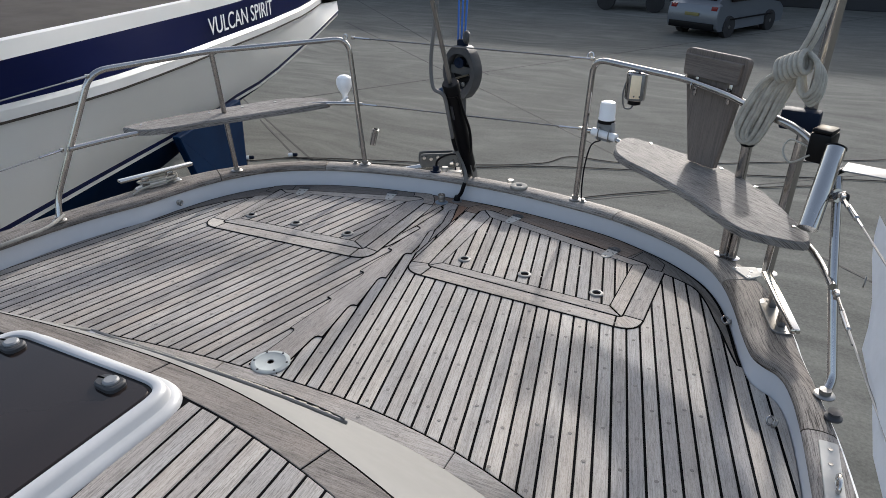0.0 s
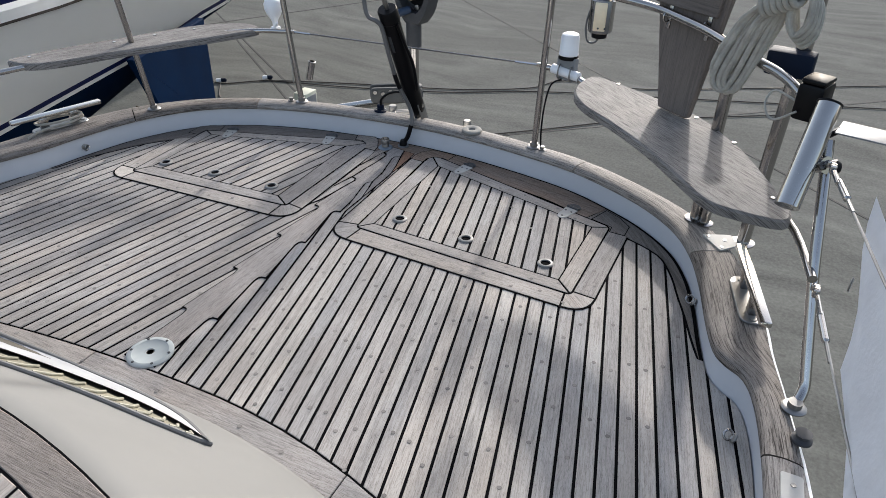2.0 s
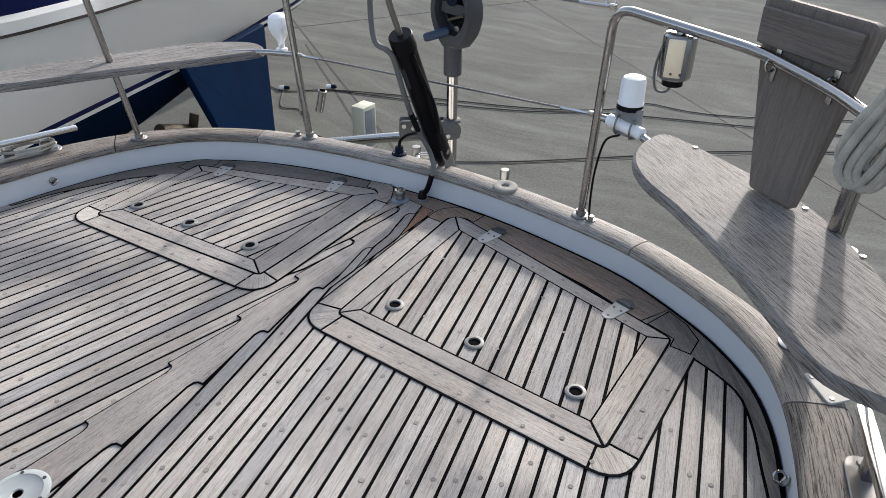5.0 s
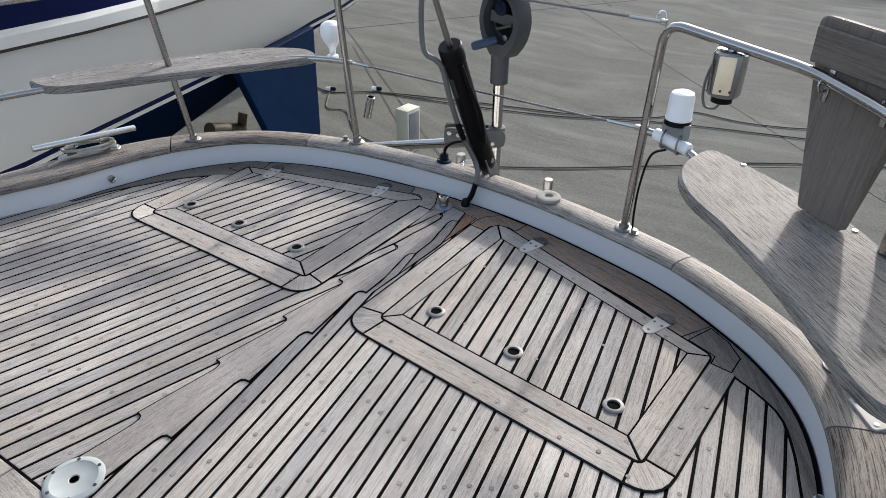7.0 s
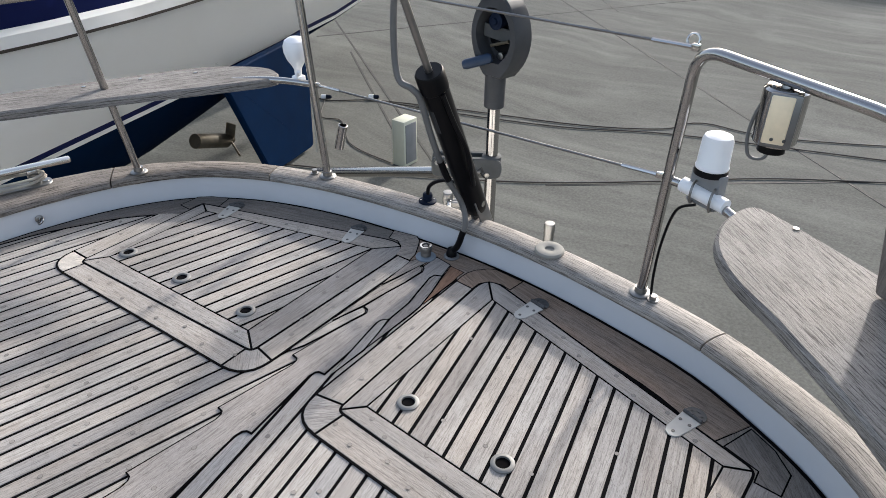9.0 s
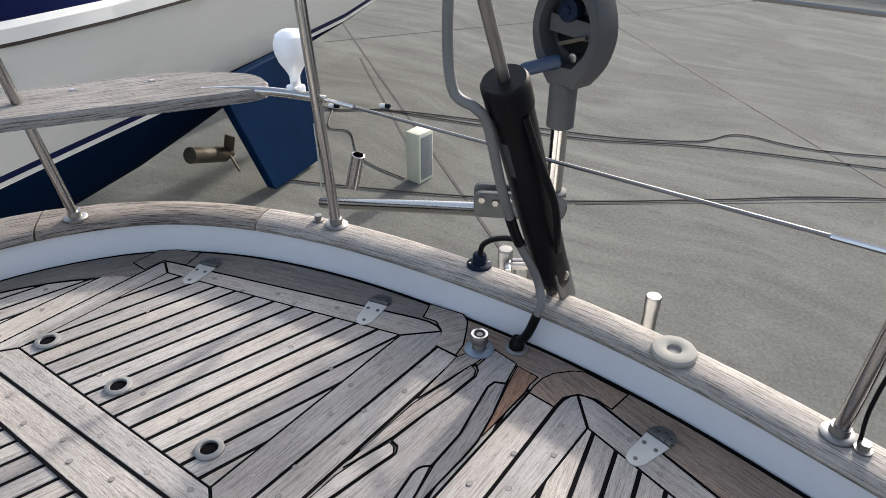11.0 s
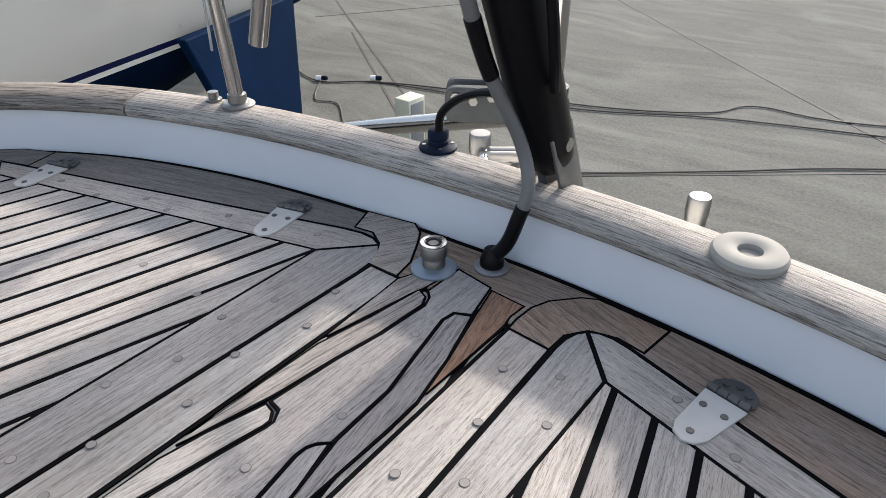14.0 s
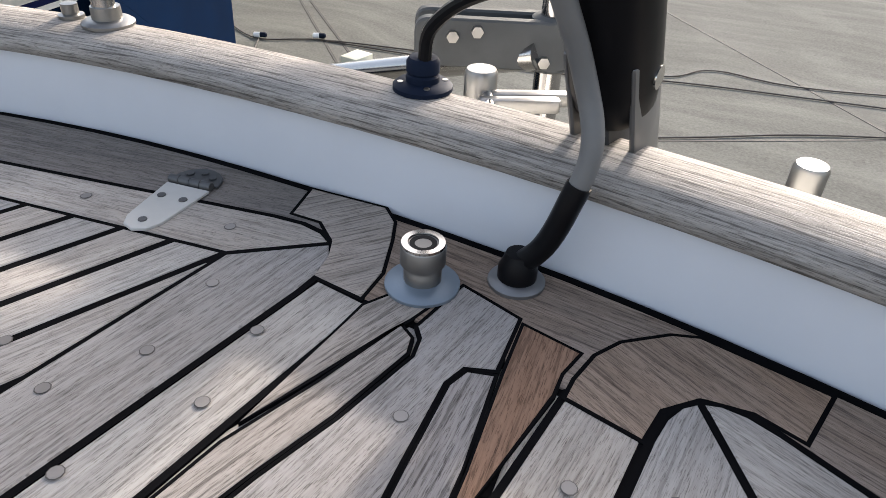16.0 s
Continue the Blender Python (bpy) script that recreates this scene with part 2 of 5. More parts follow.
def fillet(points, radius, n=5):
    pts = [Vector(p) for p in points]
    out = [pts[0]]
    for a, b, c in zip(pts, pts[1:], pts[2:]):
        u, w = (a - b), (c - b)
        r = min(radius, u.length * 0.45, w.length * 0.45)
        p, q = b + u.normalized() * r, b + w.normalized() * r
        for i in range(n + 1):
            t = i / n
            out.append((1 - t) ** 2 * p + 2 * t * (1 - t) * b + t * t * q)
    return out + [pts[-1]]


def tube(bm, points, r, seg=10, closed=False, taper=None):
    pts = [Vector(p) for p in points]
    n = len(pts)
    rings, side = [], None
    for i, p in enumerate(pts):
        a = pts[i - 1] if i or closed else p
        b = pts[(i + 1) % n] if i + 1 < n or closed else p
        d = (b - a).normalized()
        if side is None:
            side = d.orthogonal().normalized()
        side = (side - d * side.dot(d)).normalized()
        up = d.cross(side)
        rr = r if taper is None else r + (taper - r) * i / (n - 1)
        rings.append([bm.verts.new(p + (side * math.cos(2 * math.pi * j / seg) + up * math.sin(2 * math.pi * j / seg)) * rr) for j in range(seg)])
    for i in range(n if closed else n - 1):
        a, b = rings[i], rings[(i + 1) % n]
        for j in range(seg):
            bm.faces.new((a[j], a[(j + 1) % seg], b[(j + 1) % seg], b[j]))
    if not closed:
        bm.faces.new(rings[0][::-1])
        bm.faces.new(rings[-1])
    return bm


def lathe(bm, profile, at=(0, 0, 0), axis=(0, 0, 1), seg=24):
    """Turned shape from (radius, height) pairs along an axis."""
    turn = Vector(axis).normalized().to_track_quat("Z", "Y").to_matrix()
    at, rings = Vector(at), []
    for r, z in profile:
        if r < 1e-6:
            rings.append([bm.verts.new(at + turn @ Vector((0, 0, z)))])
        else:
            rings.append([bm.verts.new(at + turn @ Vector((r * math.cos(2 * math.pi * j / seg), r * math.sin(2 * math.pi * j / seg), z))) for j in range(seg)])
    for a, b in zip(rings, rings[1:]):
        for j in range(seg):
            q = [a[j % len(a)], a[(j + 1) % len(a)], b[(j + 1) % len(b)], b[j % len(b)]]
            q = [v for i, v in enumerate(q) if v not in q[:i]]
            if len(q) > 2:
                bm.faces.new(q)
    for ring, flip in ((rings[0], True), (rings[-1], False)):
        if len(ring) > 2:
            bm.faces.new(ring[::-1] if flip else ring)
    return bm


def box(bm, centre, size, bevel=0.003, m=None):
    made = bmesh.ops.create_cube(bm, size=1.0)["verts"]
    bmesh.ops.scale(bm, vec=size, verts=made)
    if bevel:
        edges = list({e for v in made for e in v.link_edges})
        made = list({v for f in bmesh.ops.bevel(bm, geom=edges, offset=bevel, segments=2, affect="EDGES", profile=0.5)["faces"] for v in f.verts} | {v for v in made if v.is_valid})
    if m is not None:
        bmesh.ops.transform(bm, matrix=m, verts=made)
    bmesh.ops.translate(bm, vec=centre, verts=made)
    return bm


def inset(poly, d):
    n, out = len(poly), []
    area = sum(poly[i][0] * poly[(i + 1) % n][1] - poly[(i + 1) % n][0] * poly[i][1] for i in range(n))
    s = 1 if area > 0 else -1
    for i in range(n):
        a, b, c = Vector(poly[i - 1][:2]), Vector(poly[i][:2]), Vector(poly[(i + 1) % n][:2])
        u, w = (b - a), (c - b)
        if u.length < 1e-7 or w.length < 1e-7:
            out.append(b)
            continue
        u, w = u.normalized(), w.normalized()
        nu, nw = Vector((-u.y, u.x)) * s, Vector((-w.y, w.x)) * s
        k = nu + nw
        k = k / max(0.4, k.length_squared / 2) if k.length > 1e-6 else nu
        out.append(b + k * d)
    return out


def clean(poly, gap=0.0015):
    out = []
    for p in poly:
        p = Vector((p[0], p[1]))
        if not out or (p - out[-1]).length > gap:
            out.append(p)
    while len(out) > 2 and (out[0] - out[-1]).length < gap:
        out.pop()
    return out


def slab(bm, poly, z0, z1, bevel=0.0015, angle=0.0):
    """A flat board on a plan outline, with eased top edges; u of the UV runs at the angle (degrees)."""
    poly = clean(poly)
    if len(poly) < 3:
        return bm
    uv = bm.loops.layers.uv.verify()
    top = inset(poly, bevel)
    rings = [[bm.verts.new((p[0], p[1], z)) for p in ps] for ps, z in ((poly, z0), (poly, z1 - bevel), (top, z1))]
    faces = [bm.faces.new(rings[2])]
    for a, b in zip(rings, rings[1:]):
        for i in range(len(poly)):
            j = (i + 1) % len(poly)
            faces.append(bm.faces.new((a[i], a[j], b[j], b[i])))
    c, s = math.cos(radians(angle)), math.sin(radians(angle))
    for f in faces:
        for l in f.loops:
            x, y, z = l.vert.co
            l[uv].uv = (x * c + y * s, -x * s + y * c + z)
    return bm


def clip(poly, n, lo, hi):
    """The part of a plan outline with lo <= n.p <= hi."""
    for sgn, lim in ((1, lo), (-1, -hi)):
        out = []
        for i in range(len(poly)):
            a, b = poly[i - 1], poly[i]
            da, db = sgn * (a[0] * n[0] + a[1] * n[1]) - lim, sgn * (b[0] * n[0] + b[1] * n[1]) - lim
            if (da < 0) != (db < 0):
                t = da / (da - db)
                out.append((a[0] + (b[0] - a[0]) * t, a[1] + (b[1] - a[1]) * t))
            if db >= 0:
                out.append((b[0], b[1]))
        poly = out
        if len(poly) < 3:
            return []
    return poly


def rounded(poly, radii, n=6):
    out = []
    for i, b in enumerate(poly):
        a, c = Vector(poly[i - 1]), Vector(poly[(i + 1) % len(poly)])
        b = Vector(b)
        p, q = b + (a - b).normalized() * radii[i], b + (c - b).normalized() * radii[i]
        for k in range(n + 1):
            t = k / n
            out.append((1 - t) ** 2 * p + 2 * t * (1 - t) * b + t * t * q)
    return out


# ---- the yard ----
GROUND = -2.1
bm = bmesh.new()
bmesh.ops.create_grid(bm, x_segments=2, y_segments=2, size=600)
bmesh.ops.translate(bm, vec=(0, 0, GROUND), verts=bm.verts)
ground = tagged(finish("ground", bm, CONCRETE), "pale grey swept concrete boatyard ground with stains", "ground", kind="structure")


def strip(a, b, w, z):
    bm = bmesh.new()
    a, b = Vector(a), Vector(b)
    d = (b - a).normalized()
    s = Vector((-d.y, d.x)) * w / 2
    return slab(bm, [a + s, a - s, b - s, b + s], z - 0.01, z, 0.001)


JOINTS = [((-14.0, 13.2), (-1.6, 4.33)), ((-12.0, 18.6), (4.0, 4.8)), ((-6.9, 8.0), (-3.5, 5.4)), ((-8.0, 8.3), (6.0, 31.8)), ((-2.0, 5.8), (8.0, 14.0)),
          ((-15.0, 24.0), (-4.7, 13.3))]
for a, b in JOINTS:
    ob = finish("expansion_joint", strip(a, b, 0.030, GROUND + 0.004), JOINT, ground)

for pts, r in (([(-6.2, 6.3), (-5.6, 6.15), (-5.05, 6.56), (-3.83, 7.03), (-2.47, 7.49), (-1.63, 8.0), (-1.3, 8.5), (-0.17, 8.7), (3.0, 10.5)], 0.0085),
               ([(-5.05, 6.56), (-3.9, 6.85), (-2.6, 7.3), (-1.5, 7.9), (0.2, 8.5), (3.4, 9.6)], 0.0085),
               ([(-4.6, 4.4), (-3.2, 5.1), (-2.04, 5.82), (-1.0, 6.68), (0.03, 7.55), (2.2, 8.9)], 0.0085),
               ([(-5.6, 6.15), (-5.2, 5.7), (-4.9, 5.75), (-4.3, 5.3), (-3.6, 5.2)], 0.007)):
    bm = tube(bmesh.new(), smooth_line([(x, y, GROUND + r + 0.004) for x, y in pts], 6), r, 6)
    tagged(finish("power_cable", bm, CABLE), "thin dark power cable lying on the concrete", "cable", "cables on the ground")

for x, y in ((-5.63, 6.20), (-5.13, 6.60)):
    plug_box = thing("cable_connector", (x, y, GROUND + 0.004), "small white and blue plug joining two cables", "connector", "cable connectors")
    part("body", lathe(bmesh.new(), [(0.02, -0.07), (0.03, -0.06), (0.03, 0.0), (0.0, 0.0)], (0, 0, 0.03), (0.8, 0.6, 0), 12), WHITE, plug_box)
    part("sleeve", lathe(bmesh.new(), [(0.028, 0.0), (0.028, 0.06), (0.015, 0.075)], (0, 0, 0.03), (0.8, 0.6, 0), 12), NAVY, plug_box)

# cream connection post
post = thing("connection_post", (-3.5, 5.32, GROUND), "small cream painted service post standing on concrete", "service post")
bm = box(bmesh.new(), (0, 0, 0.26), (0.17, 0.22, 0.52), 0.008)
part("body", bm, POSTBOX, post)
bm = box(bmesh.new(), (0.088, 0, 0.26), (0.012, 0.17, 0.44), 0.003)
part("door", bm, GREY, post, "grey green front panel")


# ---- the boat's deck ----
INNER = smooth_line([(-1.43, -0.6), (-1.40, -0.3), (-1.352, 0.04), (-1.314, 0.287), (-1.272, 0.449), (-1.206, 0.641), (-1.175, 0.80), (-1.108, 1.02),
                     (-0.978, 1.222), (-0.79, 1.354), (-0.55, 1.441), (-0.285, 1.490), (0, 1.512), (0.252, 1.503), (0.505, 1.466), (0.745, 1.411),
                     (0.95, 1.315), (1.07, 1.235), (1.17, 1.135), (1.24, 1.01), (1.29, 0.86), (1.33, 0.70), (1.365, 0.59), (1.40, 0.545), (1.445, 0.51),
                     (1.478, 0.43), (1.508, 0.27), (1.54, 0), (1.58, -0.35), (1.6, -0.6)], 4)
OUTER = smooth_line([(-1.56, -0.6), (-1.53, -0.3), (-1.48, 0.04), (-1.435, 0.287), (-1.40, 0.449), (-1.36, 0.641), (-1.31, 0.83), (-1.20, 1.09),
                     (-1.03, 1.29), (-0.82, 1.426), (-0.57, 1.513), (-0.29, 1.563), (0, 1.586), (0.265, 1.577), (0.525, 1.542), (0.775, 1.484),
                     (0.99, 1.385), (1.13, 1.30), (1.25, 1.20), (1.35, 1.06), (1.42, 0.90), (1.465, 0.75), (1.485, 0.65), (1.505, 0.57), (1.525, 0.50),
                     (1.545, 0.42), (1.58, 0.27), (1.625, 0), (1.665, -0.35), (1.685, -0.6)], 4)


def fwd(x):
    """The deck's forward seam."""
    return -0.042 - (0.094 if x < 0.25 else 0.29) * (x - 0.25) ** 2


FWD = [(-1.38 + 2.9 * i / 28, fwd(-1.38 + 2.9 * i / 28)) for i in range(29)]
DECK = [(p.x, p.y) for p in INNER if p.y > fwd(p.x) - 0.02]
deck_bed = DECK + [(x, y - 0.12) for x, y in FWD[::-1]]
deck = tagged(finish("deck", slab(bmesh.new(), deck_bed, -0.03, -0.0012, 0.0), CAULK),
              "weathered grey teak laid deck with black caulked seams", "deck", kind="structure")

ANGLE = 12.7
PITCH, SEAM, LID_PITCH = 0.0451, 0.0074, 0.0467
whole = DECK + FWD[::-1]
for side in (1, -1):
    half = clip(whole, (side, 0), -0.012 if side > 0 else 0.012, 9)
    n = (side * math.cos(radians(ANGLE)), math.sin(radians(ANGLE)))
    first = 0.1528 - 6 * PITCH
    for i in range(46):
        lo = first + i * PITCH
        piece = clean(clip(half, n, lo + SEAM / 2, lo + PITCH - SEAM / 2))
        if len(piece) > 2:
            finish("plank", slab(bmesh.new(), piece, -0.012, 0.0, 0.0012, 90 + side * ANGLE), TEAK_BLEACHED if side > 0 else TEAK, deck, flat=True)


def edged(name, poly, z, angle, material=TEAK, parent=deck, seam=0.0038):
    """A board laid a little proud, with its own caulked seam round it."""
    finish("seam", slab(bmesh.new(), inset(poly, -seam), -0.008, z - 0.0005, 0.0), CAULK, parent, flat=True)
    return finish(name, slab(bmesh.new(), poly, -0.006, z, 0.0012, angle), material, parent, flat=True)


# king plank: stepped edges where the deck planks are nibbed into it
NIB_R = [(0.191, 0.062, 0.038), (0.416, 0.057, 0.034), (0.642, 0.046, 0.024), (0.870, 0.036, 0.012)]
NIB_L = [(0.190, -0.066, -0.042), (0.418, -0.069, -0.045), (0.646, -0.071, -0.046), (0.871, -0.073, -0.047)]
king = [(0.050, -0.035)]
for y, out, inn in NIB_R:
    king += [(inn, y - 0.026), (inn + 0.002, y - 0.008), (inn + 0.009, y), (out, y + 0.002)]
king += [(0.028, 0.972), (0.013, 1.04), (0.003, 1.093), (0.004, 1.107), (0.009, 1.117), (0.019, 1.126), (0.014, 1.213), (0.000, 1.272), (-0.016, 1.344), (-0.013, 1.364),
         (0.007, 1.375), (-0.007, 1.434)]
left = [(-0.054, -0.035)]
for y, out, inn in NIB_L:
    left += [(inn, y - 0.026), (inn - 0.003, y - 0.008), (inn - 0.010, y), (out, y + 0.002)]
left += [(-0.061, 0.988), (-0.051, 1.058), (-0.044, 1.099), (-0.044, 1.109), (-0.053, 1.124), (-0.069, 1.127), (-0.062, 1.214), (-0.053, 1.277), (-0.048, 1.352), (-0.055, 1.371),
         (-0.065, 1.380), (-0.064, 1.443)]
edged("king_plank", king + left[::-1], 0.0042, 90, TEAK_GREY, seam=0.0025)
for poly, mat, ang in (([(0.009, 1.370), (-0.009, 1.362), (-0.012, 1.344), (0.004, 1.272), (0.018, 1.213), (0.023, 1.132), (0.037, 1.07), (0.051, 1.01), (0.051, 1.17), (0.049, 1.219), (0.033, 1.291)], TEAK_KING, 100),
                       ([(0.019, 1.122), (0.011, 1.114), (0.007, 1.105), (0.007, 1.093), (0.017, 1.04), (0.034, 0.955), (0.051, 0.88), (0.051, 0.995), (0.034, 1.07)], TEAK, 102),
                       ([(-0.076, 1.374), (-0.061, 1.367), (-0.054, 1.352), (-0.058, 1.277), (-0.067, 1.214), (-0.075, 1.134), (-0.088, 1.068), (-0.096, 1.032), (-0.099, 1.143), (-0.099, 1.22), (-0.086, 1.292)], TEAK_KING, 84),
                       ([(-0.070, 1.120), (-0.058, 1.117), (-0.050, 1.107), (-0.050, 1.099), (-0.057, 1.058), (-0.067, 0.988), (-0.080, 0.915), (-0.093, 0.88), (-0.093, 1.01), (-0.085, 1.06)], TEAK, 80),
                       ([(-0.114, 1.375), (-0.100, 1.412), (-0.070, 1.418), (-0.074, 1.384), (-0.080, 1.361), (-0.092, 1.292), (-0.102, 1.238)], TEAK_KING, 82),
                       ([(0.012, 1.378), (-0.001, 1.430), (0.048, 1.427), (0.046, 1.40), (0.050, 1.378), (0.049, 1.235), (0.036, 1.291)], TEAK_ORANGE, 104)):
    edged("short_plank", poly, 0.0042, ang, mat, seam=0.002)

# forward covering board and the board along the bulwark
for a, b in ((0, 12), (12, 20), (20, 28)):
    seg = FWD[a:b + 1]
    poly = [(x, y - 0.007) for x, y in seg] + [(x, y - 0.078) for x, y in seg[::-1]]
    finish("covering_board", slab(bmesh.new(), [(x + (0.003 if i in (0, len(poly) - 1) else 0), y) for i, (x, y) in enumerate(poly)], -0.008, 0.0022, 0.0012, 0), TEAK, deck, flat=True)
ROW = [p for p in INNER if p.y > 0.62]
MARGIN = 0.125
nose = [Vector(p) for p in inset(ROW + [Vector((1.2, 0.4)), Vector((-1.1, 0.4))], MARGIN)][:len(ROW)]
step = [p for p in inset(ROW + [Vector((1.2, 0.4)), Vector((-1.1, 0.4))], 0.0095)][:len(ROW)]
for i, p in enumerate(ROW):
    f = 1.0 - 0.72 * max(0.0, min(1.0, (abs(p.x) - 0.98) / 0.2))
    f *= max(0.06, min(1.0, (p.y - 0.62) / 0.30))
    nose[i] = step[i] + (nose[i] - step[i]) * f
edge = [q + (q - p).normalized() * 0.005 for p, q in zip(step, nose)]
finish("seam", slab(bmesh.new(), ROW + edge[::-1], -0.008, 0.0006, 0.0), CAULK, deck, flat=True)
cuts = [0] + [min(range(len(ROW)), key=lambda i: math.hypot(ROW[i].x - x, ROW[i].y - y)) for x, y in ((-0.90, 1.28), (-0.22, 1.50), (0.14, 1.51), (0.90, 1.34))] + [len(ROW) - 1]
for a, b in zip(cuts, cuts[1:]):
    seg = step[a:b + 1] + nose[a:b + 1][::-1]
    d = step[b] - step[a]
    finish("margin_board", slab(bmesh.new(), inset(seg, 0.0015), -0.008, 0.0034, 0.0012, math.degrees(math.atan2(d.y, d.x))), TEAK_MARGIN if -0.08 < (step[a].x + step[b].x) / 2 < 0.55 else TEAK_DARK, deck, flat=True)

# wooden bungs over the screws
random.seed(11)
bm, rim = bmesh.new(), bmesh.new()


def bung(x, y, z):
    for b, r, h in ((rim, 0.0056, z), (bm, 0.0048, z + 0.0003)):
        b.faces.new([b.verts.new((x + r * math.cos(a), y + r * math.sin(a), h)) for a in [k * math.pi / 5 for k in range(10)]])


for side in (1, -1):
    n = Vector((side * math.cos(radians(ANGLE)), math.sin(radians(ANGLE))))
    d = Vector((-n.y, n.x)) * side
    first = 0.1528 - 6 * PITCH
    for i in range(46):
        mid, along = first + (i + 0.5) * PITCH, -0.6 + 0.3 * random.random()
        while along < 1.6:
            p = n * mid + d * along
            inside = p.y > fwd(p.x) + 0.01 and p.y < 1.40 - 0.36 * abs(p.x) ** 2.2 and abs(p.x) < 1.30 and side * p.x > 0.07
            if inside and not (0.06 < abs(p.x) < 1.02 and p.y > 0.68):
                bung(p.x + 0.004 * random.random(), p.y, 0.0008)
            along += 0.17 + 0.12 * random.random()
for x0, y0, x1, y1, z, m in ((0.17, 0.825, 0.92, 0.790, 0.0052, 9), (0.12, 0.765, 0.97, 0.722, 0.0042, 10), (0.108, 0.86, 0.103, 1.36, 0.0042, 6), (0.165, 0.9, 0.160, 1.38, 0.0052, 6),
                             (0.915, 0.84, 0.918, 1.15, 0.0052, 4), (0.98, 0.80, 0.985, 1.16, 0.0042, 4), (0.22, 1.39, 0.87, 1.205, 0.0052, 8),
                             (-0.21, 0.835, -0.87, 0.808, 0.0052, 8), (-0.16, 0.775, -0.92, 0.742, 0.0042, 9), (-0.148, 0.87, -0.145, 1.36, 0.0042, 6), (-0.212, 0.9, -0.215, 1.37, 0.0052, 6),
                             (-0.24, 1.39, -0.84, 1.205, 0.0052, 8), (-0.93, 0.80, -0.93, 1.16, 0.0042, 4), (0.0, 0.1, -0.01, 1.35, 0.0046, 10), (-0.7, -0.12, 0.85, -0.105, 0.0034, 12)):
    for k in range(m):
        t = (k + 0.3 + 0.4 * random.random()) / m
        bung(x0 + (x1 - x0) * t + 0.012 * (-1) ** k * (abs(y1 - y0) > abs(x1 - x0)), y0 + (y1 - y0) * t + 0.010 * (-1) ** k * (abs(y1 - y0) < abs(x1 - x0)), z)
for p in [(q, r) for q in range(6) for r in (0.06, 0.30)]:
    for sx, base in ((1, 0.24), (-1, -0.29)):
        x = base + sx * 0.115 * p[0]
        bung(x, 0.87 - 0.03 * abs(x) + p[1] * (1.1 if abs(x) < 0.6 else 0.75), 0.0052)
tagged(finish("bungs", bm, BUNG, deck, flat=True), kind="stuff")
tagged(finish("bung_rims", rim, BUNG_RIM, deck, flat=True), kind="stuff")

# ---- bulwark and cap rail ----
bm = bmesh.new()
rows = []
for a, b in zip(INNER, OUTER):
    o = (b - a).normalized()
    rows.append([bm.verts.new((*(a + o * d), z)) for d, z in ((0.0, -0.02), (0.004, 0.0), (0.009, 0.078), (0.05, 0.078), (0.05, -0.02))])
for a, b in zip(rows, rows[1:]):
    for j in range(4):
        bm.faces.new((a[j], a[j + 1], b[j + 1], b[j]))
bulwark = tagged(finish("bulwark", bm, GELCOAT), "low white glossy bulwark round the aft deck", "bulwark", kind="structure")

bm = bmesh.new()
rows = []
for a, b in zip(INNER, OUTER):
    o = (b - a).normalized()
    rows.append([bm.verts.new((*(b + o * d), z)) for d, z in ((-0.004, 0.09), (0.022, 0.07), (0.022, 0.04), (0.0, 0.02), (0.01, -0.4), (-0.22, -1.1), (-0.7, -1.6))])
for a, b in zip(rows, rows[1:]):
    for j in range(6):
        bm.faces.new((a[j], a[j + 1], b[j + 1], b[j]))
tagged(finish("hull", bm, HULL_WHITE), "white hull of the boat under the deck", "hull", kind="structure")

cap_rail = tagged(finish("cap_rail", slab(bmesh.new(), [(p.x, p.y) for p in inset(INNER + OUTER[::-1], 0.012)], 0.074, 0.094, 0.0), CAULK),
                  "weathered teak cap rail on top of the bulwark", "rail", kind="structure")
SECTION = ((0.012, 0.074), (-0.004, 0.080), (-0.007, 0.090), (-0.003, 0.099), (0.008, 0.105), (0.03, 0.108))


def rail_board(a, b):
    bm = bmesh.new()
    uv = bm.loops.layers.uv.verify()
    rows, run = [], 0.0
    for i in range(a, b + 1):
        p, q = INNER[i], OUTER[i]
        w = (q - p).length
        o = (q - p) / w
        along = (INNER[min(i + 1, len(INNER) - 1)] - INNER[max(i - 1, 0)]).normalized()
        shift = along * (0.0022 if i == a else -0.0022 if i == b else 0)
        sec = list(SECTION) + [(w - d, z) for d, z in SECTION[::-1]]
        if i > a:
            run += (INNER[i] - INNER[i - 1]).length
        rows.append(([bm.verts.new((*(p + shift + o * d), z)) for d, z in sec], run, [d + z for d, z in sec]))
    for (va, ua, da), (vb, ub, db) in zip(rows, rows[1:]):
        for j in range(len(va)):
            k = (j + 1) % len(va)
            f = bm.faces.new((va[j], va[k], vb[k], vb[j]))
            for l, w in zip(f.loops, ((ua, da[j]), (ua, da[k]), (ub, db[k]), (ub, db[j]))):
                l[uv].uv = w
    bm.faces.new(rows[0][0][::-1])
    bm.faces.new(rows[-1][0])
    finish("rail_board", bm, TEAK_RAIL_DARK if a in (0, stops[1], stops[4]) else TEAK_RAIL, cap_rail, sharp=1.0)


stops = [0] + [min(range(len(INNER)), key=lambda i: math.hypot(INNER[i].x - x, INNER[i].y - y)) for x, y in ((-1.16, 1.03), (-0.73, 1.385), (0.756, 1.405), (1.25, 1.0), (1.51, 0.25))] + [len(INNER) - 1]
for a, b in zip(stops, stops[1:]):
    rail_board(a, b)


